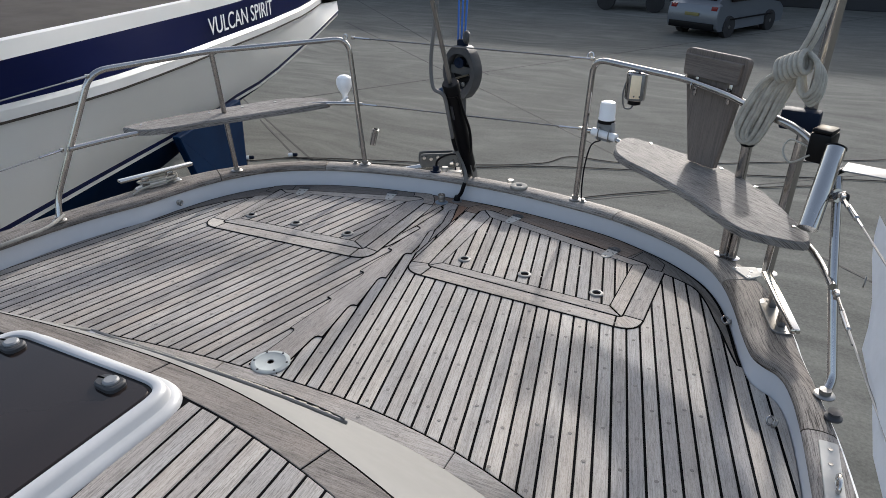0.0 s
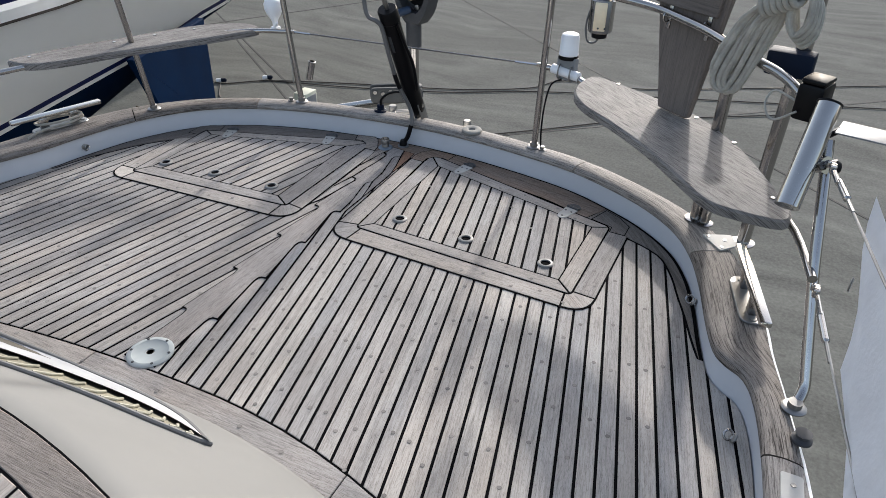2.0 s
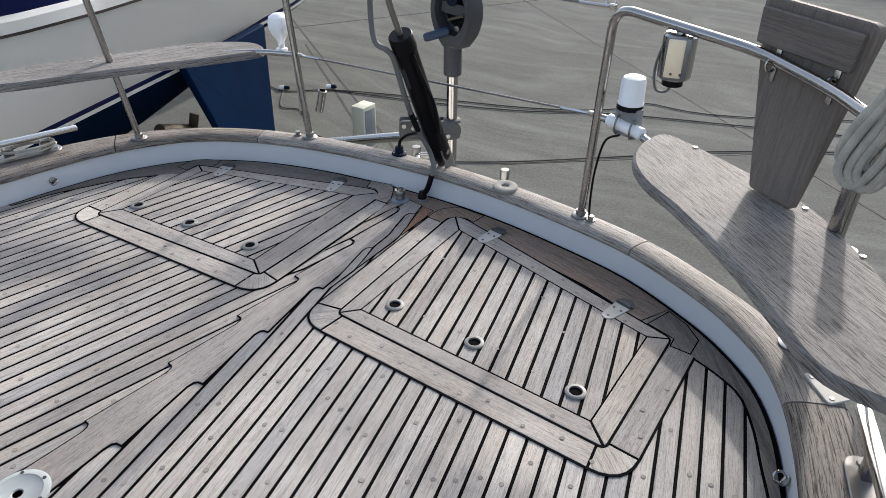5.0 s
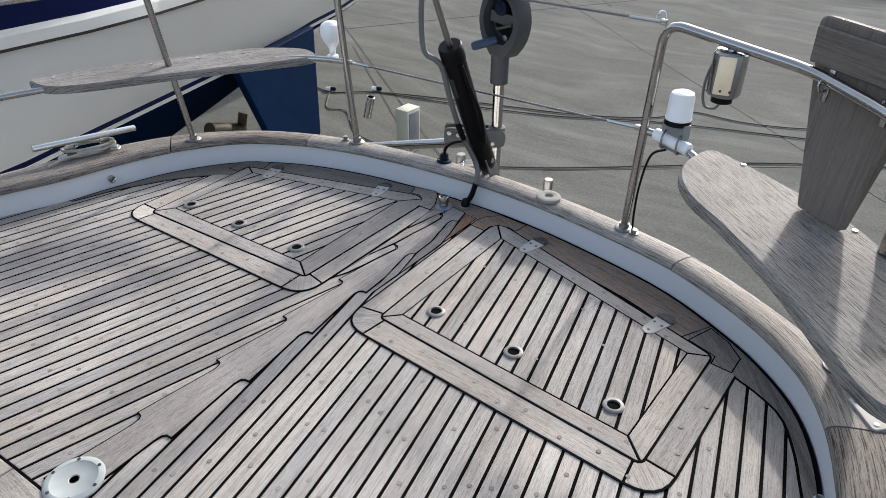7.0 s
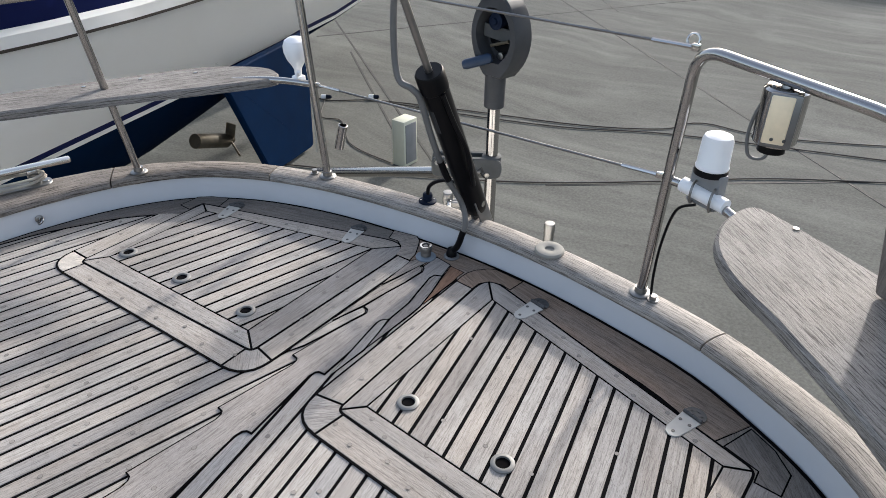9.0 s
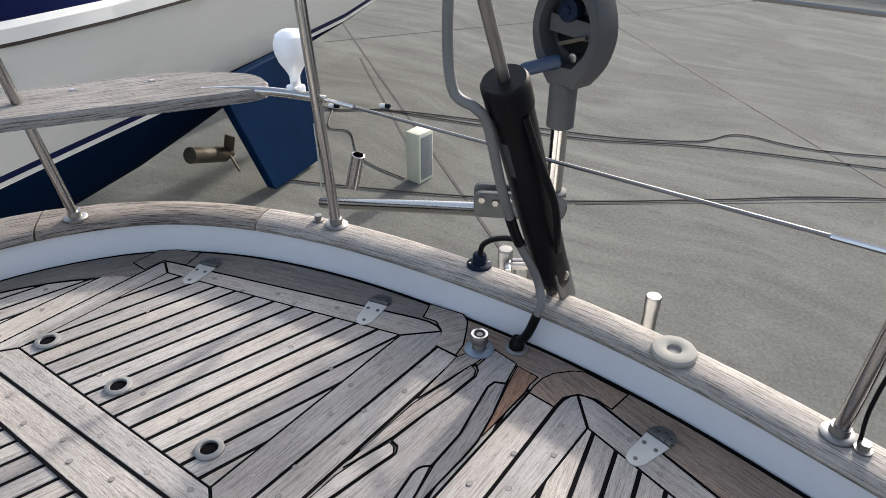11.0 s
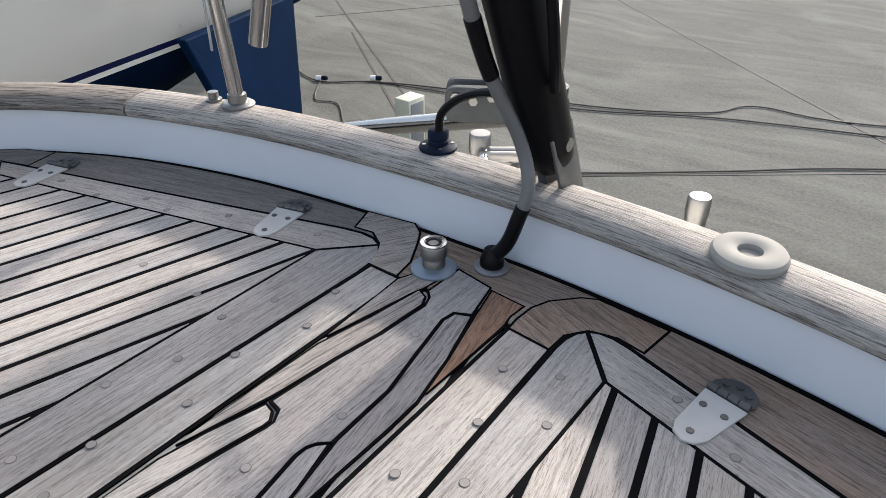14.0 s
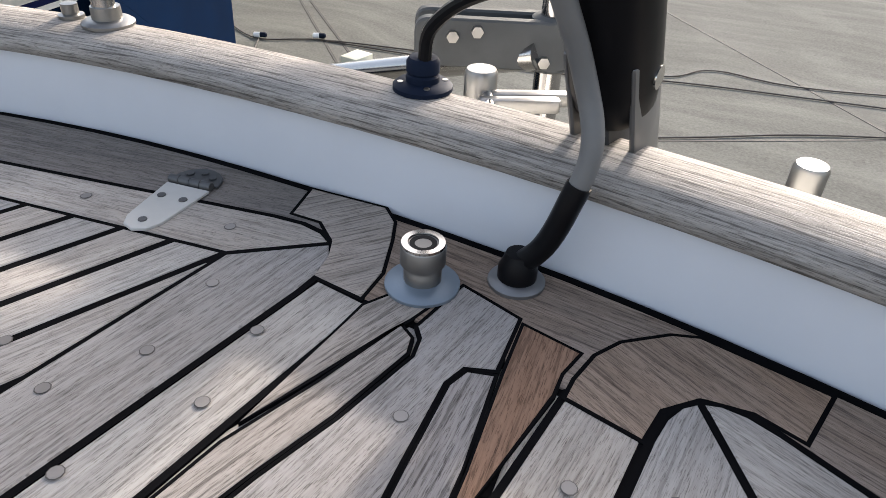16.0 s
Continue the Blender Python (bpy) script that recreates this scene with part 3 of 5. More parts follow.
# ---- locker hatches ----
# the hinge back leaf's dark reflection is put into this colour
LEAF_DARK = plain("dark_leaf_metal", (0.085, 0.085, 0.085), 0.45, 0.6, 0.3, 60)
LATCH = plain("grey_latch_metal", (0.20, 0.198, 0.19), 0.55, 0.3, 0.2, 60)


def latch_part(parent, x, y):
    bm = lathe(bmesh.new(), [(0.026, 0.002), (0.026, 0.006), (0.022, 0.0085), (0.0165, 0.0085), (0.0155, 0.003), (0.0, 0.003)], (x, y, 0.0022), seg=24)
    ring = part("latch", bm, LATCH, parent, "round metal lift latch")
    bm = lathe(bmesh.new(), [(0.0155, 0.0035), (0.0155, 0.0042), (0.0, 0.0042)], (x, y, 0.0022), seg=16)
    part("socket", bm, CAULK, ring)


def hinge_part(parent, x, y, turn):
    m = pose(x, y, 0.0049, 0, 0, turn)
    bm = bmesh.new()
    leaf = [(-0.024, -0.006), (0.024, -0.006), (0.0185, -0.070), (0.012, -0.083), (0.0, -0.088), (-0.012, -0.083), (-0.0185, -0.070)]
    slab(bm, leaf, 0.0, 0.0026, 0.0006)
    bmesh.ops.transform(bm, matrix=m, verts=bm.verts)
    h = part("hinge", bm, PLATE_STEEL, parent, "polished metal strap hinge")
    bm = bmesh.new()
    back = [(-0.024, 0.004)] + [(0.026 * math.cos(radians(180 - a)), 0.006 + 0.026 * math.sin(radians(a))) for a in range(0, 181, 20)] + [(0.024, 0.004)]
    slab(bm, back, 0.0, 0.0022, 0.0006)
    for k in range(4):
        lathe(bm, [(0.0042, 0), (0.0048, 0.001), (0.0048, 0.0105), (0.0042, 0.0115)], (-0.024 + k * 0.012, -0.001, 0.004), (1, 0, 0), 10)
    bmesh.ops.transform(bm, matrix=m, verts=bm.verts)
    part("back_leaf", bm, LEAF_DARK, h, "dark back leaf and knuckle")
    for sx, sy in ((0.0, -0.072), (-0.012, -0.030), (0.012, -0.030), (-0.013, 0.016), (0.013, 0.016), (0.0, 0.022)):
        bm = lathe(bmesh.new(), [(0.0042, 0.0024), (0.0040, 0.0036), (0.0, 0.0038)], (sx, sy, 0), seg=10)
        bmesh.ops.transform(bm, matrix=m, verts=bm.verts)
        part("screw", bm, LEAF_DARK, h)


def locker(side, lid, frame, core, latches, hinges, tip, blocks):
    """lid, frame, core: outlines from the inner front corner, round the front; blocks: the two boards at the aft corners."""
    lid = [Vector(p) for p in lid]
    frame = [Vector(p) for p in frame]
    core = [Vector(p) for p in core]
    a = rounded(lid, (0.02, 0.02, 0.02, 0.10 if side < 0 else 0.075))
    b = rounded(frame, (0.085, 0.085, 0.05, 0.11))
    hatch = tagged(finish("locker_hatch", slab(bmesh.new(), inset(b, -0.0026), -0.01, 0.0023, 0.0), CAULK),
                   "flush teak planked locker hatch in the aft deck", "hatch", "locker hatches")
    n = 7
    finish("gap", slab(bmesh.new(), inset(a, -0.003), -0.006, 0.0038, 0.0), CAULK, hatch, flat=True)
    for k in range(4):
        i, j = k * n + n - 1, ((k + 1) % 4) * n
        d = b[j] - b[i]
        along = math.degrees(math.atan2(d.y, d.x))
        if k < 2:
            rng = range(k * n, k * n + n)
            poly = [b[i] for i in rng] + [a[i] for i in rng][::-1]
            finish("corner_board", slab(bmesh.new(), inset(poly, 0.003), -0.006, 0.003, 0.0012, (45, -45)[k] * side), TEAK_WHITE if k == 1 and side < 0 else TEAK, hatch, flat=True)
        if k != 2:
            poly = [b[k * n + n - 1], b[j], a[j], a[k * n + n - 1] if k < 3 else Vector((lid[3].x, b[27].y))]
            finish("margin_board", slab(bmesh.new(), inset(poly, 0.0024), -0.006, 0.003, 0.0012, along), TEAK, hatch, flat=True)
        poly = [a[k * n + 3], *a[k * n + 4:k * n + 7], *(a[j] for j in range(((k + 1) % 4) * n, ((k + 1) % 4) * n + 4)), core[(k + 1) % 4], core[k]]
        finish("lid_board", slab(bmesh.new(), inset(poly, 0.0024), -0.004, 0.0048, 0.0014, along), TEAK, hatch, flat=True)
    for poly, mat, ang in blocks:
        edged("corner_board", poly, 0.0042, ang, mat, hatch, 0.0026)
    finish("seam", slab(bmesh.new(), inset(lid, 0.02), -0.004, 0.0040, 0.0), CAULK, hatch, flat=True)
    nrm = (side * math.cos(radians(tip)), math.sin(radians(tip)))
    inner = inset(core, 0.001)
    vals = [p.x * nrm[0] + p.y * nrm[1] for p in inner]
    lo = 0.451 + 16 * LID_PITCH
    while lo > min(vals):
        lo -= LID_PITCH
        piece = clean(clip(inner, nrm, lo + SEAM / 2, lo + LID_PITCH - SEAM / 2))
        if len(piece) > 2:
            finish("lid_plank", slab(bmesh.new(), piece, -0.004, 0.0048, 0.0012, 90 + side * tip), TEAK, hatch, flat=True)
    for x, y in latches:
        latch_part(hatch, x, y)
    for x, y, turn in hinges:
        hinge_part(hatch, x, y, turn)
    return hatch


locker(1, [(0.146, 0.806), (0.940, 0.762), (0.946, 1.207), (0.115, 1.456)], [(0.072, 0.727), (1.012, 0.690), (1.018, 1.245), (0.053, 1.497)],
       [(0.192, 0.854), (0.882, 0.820), (0.888, 1.178), (0.190, 1.366)], [(0.259, 0.919), (0.525, 0.904), (0.817, 0.884)],
       [(0.303, 1.422, -12), (0.790, 1.275, -16)], ANGLE,
       [([(0.058, 1.381), (0.056, 1.40), (0.058, 1.431), (0.068, 1.456), (0.096, 1.487), (0.115, 1.497), (0.209, 1.492), (0.202, 1.438), (0.168, 1.444), (0.134, 1.435), (0.115, 1.409), (0.114, 1.377)], TEAK_MARGIN, 160),
        ([(0.874, 1.235), (0.905, 1.318), (0.962, 1.287), (1.006, 1.240), (1.004, 1.175), (0.953, 1.178), (0.952, 1.211)], TEAK_DARK, -45)])
locker(-1, [(-0.166, 0.818), (-0.892, 0.772), (-0.905, 1.218), (-0.166, 1.457)], [(-0.099, 0.742), (-0.965, 0.705), (-0.965, 1.25), (-0.113, 1.490)],
       [(-0.238, 0.866), (-0.845, 0.838), (-0.852, 1.190), (-0.252, 1.358)], [(-0.305, 0.914), (-0.575, 0.902), (-0.818, 0.884)],
       [(-0.365, 1.416, 15), (-0.800, 1.272, 16)], ANGLE,
       [([(-0.270, 1.485), (-0.253, 1.440), (-0.222, 1.445), (-0.194, 1.428), (-0.181, 1.409), (-0.171, 1.380), (-0.121, 1.381), (-0.128, 1.417), (-0.152, 1.461), (-0.168, 1.486), (-0.190, 1.501)], TEAK_KING, 60),
        ([(-0.850, 1.240), (-0.868, 1.295), (-0.925, 1.268), (-0.960, 1.235), (-0.958, 1.165), (-0.911, 1.165), (-0.911, 1.218)], TEAK_DARK, 45)])


# ---- deck fittings ----
plate = thing("deck_plate", (0, 0, 0.0), "round pale grey metal deck plate with a centre hole", "deck plate")
part("rim", lathe(bmesh.new(), [(0.062, 0), (0.062, 0.004), (0.058, 0.007), (0.048, 0.0075), (0.046, 0.0062), (0.012, 0.0062), (0.010, 0.003), (0.0, 0.003)], seg=40), dull(plain("pale_zinc", (0.33, 0.355, 0.35), 0.7, 0.0, 0.12, 50), 0.2), plate)
part("socket", lathe(bmesh.new(), [(0.0095, 0.0032), (0.0095, 0.0042), (0, 0.0042)], seg=16), BLACK, plate)
for k in range(6):
    a = radians(60 * k + 20)
    part("bolt", lathe(bmesh.new(), [(0.004, 0.007), (0.0038, 0.0086), (0, 0.0088)], (0.053 * math.cos(a), 0.053 * math.sin(a), 0), seg=8), DARKGREY, plate)

plug = thing("hose_connector", (-0.092, 1.424, 0.0044), "grey metal hose connector standing on a round deck flange", "deck fitting")
plug.scale = (1.0, 1.0, 0.86)
part("flange", lathe(bmesh.new(), [(0.031, 0), (0.031, 0.003), (0.027, 0.006), (0.014, 0.008)], seg=28), plain("blue_grey_zinc", (0.20, 0.24, 0.28), 0.4, 0.5, 0.1, 60), plug)
part("body", lathe(bmesh.new(), [(0.0155, 0.006), (0.0155, 0.018), (0.0145, 0.020), (0.0145, 0.024), (0.0185, 0.027), (0.0185, 0.045), (0.0175, 0.047)], seg=28), DULL_STEEL, plug)
part("collar", lathe(bmesh.new(), [(0.0178, 0.046), (0.0175, 0.049), (0.0125, 0.049), (0.0115, 0.044), (0.0, 0.044)], seg=28), CHROME, plug)
part("socket", lathe(bmesh.new(), [(0.011, 0.0445), (0.011, 0.0475), (0.007, 0.0475), (0.006, 0.0445)], seg=20), BLACK, plug)

gland = thing("cable_gland", (-0.032, 1.474, 0.0036), "small round deck gland where a cable enters", "deck fitting")
part("flange", lathe(bmesh.new(), [(0.024, 0), (0.024, 0.003), (0.020, 0.006), (0.012, 0.007)], seg=24), DARK_STEEL, gland)
part("boot", lathe(bmesh.new(), [(0.0165, 0.005), (0.0165, 0.016), (0.013, 0.024), (0.011, 0.03)], seg=20), BLACK, gland)

ring = thing("fairlead_ring", (0.264, 1.533, 0.108), "thick white plastic ring on the teak cap rail", "fitting")
part("body", lathe(bmesh.new(), [(0.0, 0.0045), (0.0125, 0.0045), (0.0138, 0.010), (0.020, 0.0125), (0.033, 0.0125), (0.039, 0.0105), (0.042, 0.006), (0.041, 0.0)], seg=36), AGED_WHITE, ring)

socket = thing("cable_socket", (-0.188, 1.555, 0.108), "dark blue plastic cable socket on the cap rail", "deck fitting")
part("flange", lathe(bmesh.new(), [(0.028, 0), (0.028, 0.004), (0.024, 0.007), (0.014, 0.008)], seg=24), NAVY, socket)
part("body", lathe(bmesh.new(), [(0.0155, 0.006), (0.0155, 0.013), (0.014, 0.015), (0.0155, 0.017), (0.0155, 0.026), (0.013, 0.03), (0.009, 0.031)], seg=24), NAVY, socket)
for k in range(4):
    a = radians(90 * k + 45)
    part("screw", lathe(bmesh.new(), [(0.003, 0.006), (0.003, 0.008), (0, 0.008)], (0.021 * math.cos(a), 0.021 * math.sin(a), 0), seg=8), DULL_STEEL, socket)


def tube_part(name, pts, r, mat, parent, label="", seg=10):
    return part(name, tube(bmesh.new(), pts, r, seg), mat, parent, label)


cable = tagged(finish("cable", tube(bmesh.new(), smooth_line([(-0.183, 1.55, 0.135), (-0.178, 1.55, 0.165), (-0.145, 1.545, 0.195), (-0.10, 1.54, 0.215), (-0.045, 1.53, 0.225)], 6), 0.0062, 10), BLACK),
               "short black cable from the rail socket", "cable")

# ---- backstay with hydraulic tensioner ----
FOOT, HEAD = Vector((-0.008, 1.580, 0.105)), Vector((-0.013, 1.342, 0.614))
AX = (HEAD - FOOT).normalized()
tension = thing("backstay_tensioner", FOOT, "black hydraulic backstay tensioner standing on the rail", "tensioner")


def at(d, off=(0, 0, 0)):
    return AX * d + Vector(off)


LEN = (HEAD - FOOT).length
part("cylinder", lathe(bmesh.new(), [(0.010, 0.026), (0.024, 0.030), (0.032, 0.045), (0.0355, 0.070), (0.0355, LEN - 0.055), (0.038, LEN - 0.052), (0.038, LEN - 0.006), (0.034, LEN), (0.013, LEN)], (0, 0, 0), AX, 28), BLACK, tension)
part("rod", tube(bmesh.new(), [at(LEN - 0.01), at(LEN + 2.2)], 0.0095, 12), DULL_STEEL, tension, "grey metal rod")
m = AX.to_track_quat("Z", "Y").to_matrix().to_4x4()
bm = bmesh.new()
for sx in (-0.026, 0.026):
    box(bm, (0, 0, 0), (0.006, 0.050, 0.13), 0.003, m @ Matrix.Translation((sx, 0, 0.035)))
part("strap", bm, DARK_STEEL, tension, "steel fork straps")
part("tang", slab(bmesh.new(), [(-0.026, -0.030), (0.026, -0.030), (0.024, 0.060), (-0.024, 0.060)], -0.006, 0.006, 0.002), DARKGREY, tension, "dark chain plate tang")
tension.children[-1].matrix_basis = m @ Matrix.Rotation(radians(90), 4, "Y") @ Matrix.Rotation(radians(90), 4, "Z")
part("pin", lathe(bmesh.new(), [(0.009, -0.036), (0.009, 0.036)], at(0.075), m.to_3x3() @ Vector((1, 0, 0)), 14), CHROME, tension)
bm = box(bmesh.new(), (0, 0, 0), (0.012, 0.002, 0.075), 0, m @ Matrix.Translation((0.0, -0.0347, LEN - 0.14)))
part("maker_plate", bm, DARKGREY, tension, "grey maker's plate")
HOSE_LINE = [(-0.03, 1.275, 1.15), (-0.055, 1.285, 0.90), (-0.085, 1.30, 0.72), (-0.075, 1.298, 0.60), (-0.040, 1.31, 0.572), (-0.030, 1.33, 0.54), (-0.028, 1.375, 0.42),
             (-0.030, 1.44, 0.29), (-0.010, 1.488, 0.19), (0.008, 1.486, 0.135), (0.000, 1.478, 0.085), (-0.014, 1.477, 0.045), (-0.032, 1.474, 0.022)]
hose = tagged(finish("hydraulic_hose", tube(bmesh.new(), smooth_line(HOSE_LINE, 7), 0.0085, 12), HOSE), "grey hydraulic hose running over the rail to the deck", "hose")
part("sleeve", tube(bmesh.new(), smooth_line(HOSE_LINE, 7)[-18:], 0.0098, 12), BLACK, hose, "black sleeve at the deck end")
part("tape", tube(bmesh.new(), smooth_line(HOSE_LINE, 7)[46:51], 0.0097, 12), BLACK, hose, "black tape")
tagged(finish("hose_loop", tube(bmesh.new(), smooth_line([(0.022, 1.352, 0.56), (0.034, 1.385, 0.48), (0.045, 1.43, 0.39), (0.042, 1.46, 0.31), (0.03, 1.49, 0.26)], 6), 0.0065, 10), BLACK),
       "black cable beside the tensioner", "cable")

# ---- outboard hoist behind the transom ----
HX, HY = -0.32, 2.12
hoist = thing("outboard_hoist", (HX, HY, -0.648), "grey plastic hoist head on a steel pole behind the transom", "hoist")
hoist.scale = (1.13, 1.13, 1.13)
part("pole", lathe(bmesh.new(), [(0.021, -0.3), (0.021, 0.80)], seg=18), STEEL, hoist)
part("neck", lathe(bmesh.new(), [(0.026, 0.77), (0.034, 0.775), (0.034, 0.89), (0.026, 0.90)], seg=20), DARKGREY, hoist)
FACE = Vector((-0.12, -1.0, 0.06)).normalized()
ACROSS = Vector((0, 0, 1)).cross(FACE).normalized() * -1
CORE = Vector((0.01, 0.0, 1.005))


def on_face(u, v, w):
    return CORE - ACROSS * u + Vector((0, 0, v * 0.84)) + FACE * w


OUT = smooth_line([(-0.036, -0.15, 0), (-0.075, -0.085, 0), (-0.092, 0.0, 0), (-0.075, 0.085, 0), (-0.04, 0.14, 0), (0.0, 0.15, 0), (0.04, 0.14, 0), (0.075, 0.085, 0), (0.092, 0.0, 0), (0.075, -0.085, 0), (0.036, -0.15, 0)], 4)
HOLE = [Vector((p.x * 0.76, p.y * 0.66 + 0.004, 0)) for p in OUT]
bm = bmesh.new()
rows = [[bm.verts.new(on_face(p.x * f, p.y * f, w)) for p in line] for line, f, w in ((OUT, 0.9, -0.05), (OUT, 1.0, -0.04), (OUT, 1.0, 0.030), (OUT, 0.96, 0.036), (HOLE, 1.0, 0.036), (HOLE, 1.0, -0.02))]
for a, b in zip(rows, rows[1:]):
    for i in range(len(a)):
        k = (i + 1) % len(a)
        bm.faces.new((a[i], a[k], b[k], b[i]))
bm.faces.new(rows[0][::-1])
bm.faces.new(rows[-1])
head = part("head", bm, DARKGREY, hoist, "dark grey open oval housing")
part("floor", lathe(bmesh.new(), [(0.058, -0.0195), (0.058, -0.018), (0, -0.018)], on_face(0, 0, 0), FACE, 24), BLACK, head)
part("link", slab(bmesh.new(), [(-0.062, -0.02), (0.055, -0.028), (0.055, 0.012), (-0.062, 0.020)], 0, 0.006, 0.001), CAST, head)
link = head.children[-1]
link.matrix_basis = Matrix.Translation(on_face(0, 0.012, 0.0)) @ FACE.to_track_quat("Z", "Y").to_matrix().to_4x4()
part("drum", lathe(bmesh.new(), [(0.026, 0), (0.026, 0.03), (0.012, 0.034), (0.010, 0.04), (0, 0.04)], on_face(-0.012, 0.05, -0.018), FACE, 20), NAVY, head)
part("bolt", lathe(bmesh.new(), [(0.011, 0), (0.011, 0.01), (0, 0.012)], on_face(0.012, -0.072, 0.0), FACE, 12), DULL_STEEL, head)
part("lever", tube(bmesh.new(), [on_face(-0.03, -0.042, 0.006), on_face(0.045, -0.01, 0.012)], 0.005, 8), BRONZE, head)
part("handle", lathe(bmesh.new(), [(0.012, 0), (0.0165, 0.01), (0.0165, 0.085), (0.013, 0.095), (0, 0.096)], on_face(-0.005, -0.078, 0.03), (-0.85, -0.45, -0.30), 16), plain("blue_grip", (0.012, 0.03, 0.065), 0.5), head, "dark blue grip")
part("block", lathe(bmesh.new(), [(0.02, 0), (0.03, 0.008), (0.03, 0.022), (0.02, 0.03)], (0.02, -0.01, 1.17), (1, 0.3, 0), 18), DARKGREY, hoist, "upper tackle block")
part("thimble", box(bmesh.new(), (0.012, 0, 1.135), (0.05, 0.04, 0.05), 0.01), NAVY, hoist)
for dx in (-0.012, 0.004, 0.02):
    part("line", tube(bmesh.new(), [(dx, 0.0, 1.12), (dx * 1.6, 0.02, 1.5), (dx * 0.5, 0.02, 2.4)], 0.0052, 6), plain("blue_line", (0.03, 0.11, 0.36), 0.8), hoist)
ARM = Matrix.Rotation(radians(35), 4, "Z") @ Matrix.Rotation(radians(90), 4, "X")
for w in (-0.034, 0.016):
    bm = slab(bmesh.new(), [(p.x, p.y) for p in rounded([Vector(p) for p in ((-0.205, -0.030), (0.035, -0.036), (0.035, 0.036), (-0.205, 0.040))], (0.02, 0.034, 0.034, 0.024))], w, w + 0.018, 0.003)
    bmesh.ops.transform(bm, matrix=Matrix.Translation((0.0, 0.0, 0.56)) @ ARM, verts=bm.verts)
    part("clamp_plate", bm, CAST, hoist, "grey cast clamp plate")
for u, v in ((-0.185, 0.022), (-0.15, 0.014), (-0.115, 0.022), (-0.015, -0.02)):
    bm = lathe(bmesh.new(), [(0.009, 0), (0.009, 0.006), (0.0, 0.007)], (u, v, 0.034), seg=6)
    bmesh.ops.transform(bm, matrix=Matrix.Translation((0.0, 0.0, 0.56)) @ ARM, verts=bm.verts)
    part("bolt", bm, DULL_STEEL, hoist)
part("collar", lathe(bmesh.new(), [(0.028, -0.04), (0.034, -0.036), (0.034, 0.036), (0.028, 0.04)], (0.0, 0.0, 0.56), (0, 0, 1), 20), CAST, hoist)
tube_part("arm", [(0.0, -0.04, 0.55), (-0.42, 0.0, 0.41), (-0.95, 0.05, 0.23)], 0.021, STEEL, hoist, "horizontal steel tube", 16)

bm = lathe(bmesh.new(), [(0.0165, -0.9), (0.0165, 0.006), (0.0178, 0.007), (0.0178, 0.034), (0.0155, 0.038), (0.0, 0.039)], (0.134, 1.776, 0.005), seg=18)
tagged(finish("ladder_post", bm, DULL_STEEL), "chrome capped tube of the stern ladder", "tube")
bm = lathe(bmesh.new(), [(0.0165, -0.9), (0.0165, 0.006), (0.0178, 0.007), (0.0178, 0.034), (0.0155, 0.038), (0.0, 0.039)], (-0.190, 1.665, 0.058), seg=18)
tagged(finish("ladder_post", bm, DULL_STEEL), "chrome capped tube of the stern ladder", "tube")

ladder_fitting = thing("ladder_fitting", (-0.140, 1.672, 0.070), "bright steel strap fitting on the stern ladder", "fitting")
for dy in (-0.011, 0.011):
    part("strap", box(bmesh.new(), (0.0, dy, 0.0), (0.085, 0.016, 0.016), 0.004, Matrix.Rotation(radians(38), 4, "Z")), DULL_STEEL, ladder_fitting)
part("pin", lathe(bmesh.new(), [(0.007, -0.03), (0.008, -0.028), (0.008, 0.028), (0.007, 0.03)], (-0.03, -0.024, 0.0), (0.5, -0.8, 0), 12), CHROME, ladder_fitting)
part("bracket", box(bmesh.new(), (0.0, 0.0, -0.12), (0.03, 0.03, 0.23), 0.004), DULL_STEEL, ladder_fitting)


# ---- guard rails ----
def foot(parent, x, y, z=0.108):
    part("foot", lathe(bmesh.new(), [(0.028, 0), (0.028, 0.003), (0.024, 0.006), (0.016, 0.007), (0.0155, 0.02)], (x, y, z), seg=24), DULL_STEEL, parent)


rail_l = thing("pushpit_rail", (0, 0, 0), "polished stainless guard rail on the boat's quarter", "guard rail", "stern guard rails")
tube_part("top_tube", fillet([(-1.335, 0.30, 0.108), (-1.352, 0.33, 0.20), (-1.20, 0.495, 0.706), (-1.06, 1.0, 0.714), (-0.628, 1.49, 0.733), (-0.562, 1.486, 0.108)], 0.07, 7), 0.0125, STEEL, rail_l, seg=14)
tube_part("stanchion", [(-1.088, 1.115, 0.108), (-1.052, 1.015, 0.712)], 0.0115, STEEL, rail_l, seg=12)
tube_part("middle_tube", smooth_line([(-1.285, 0.385, 0.404), (-1.22, 0.68, 0.402), (-1.02, 1.15, 0.402), (-0.80, 1.42, 0.410), (-0.60, 1.488, 0.419)], 5), 0.0105, STEEL, rail_l, seg=12)
for p in ((-1.335, 0.30), (-1.088, 1.115), (-0.562, 1.486)):
    foot(rail_l, *p)
part("eye", tube(bmesh.new(), [Vector((-0.62, 1.455, 0.745)) + Vector((0.012 * math.cos(a), 0.004 * math.sin(a), 0.012 * math.sin(a))) for a in [k * math.pi / 6 for k in range(12)]], 0.003, 6, True), STEEL, rail_l)
bm = lathe(bmesh.new(), [(0.0125, 0.0), (0.0155, 0.001), (0.0155, 0.085), (0.0125, 0.086), (0.0125, 0.02), (0, 0.02)], (-0.538, 1.525, 0.205), (0.24, 0.08, 1), 18)
part("rod_clip", bm, STEEL, rail_l)
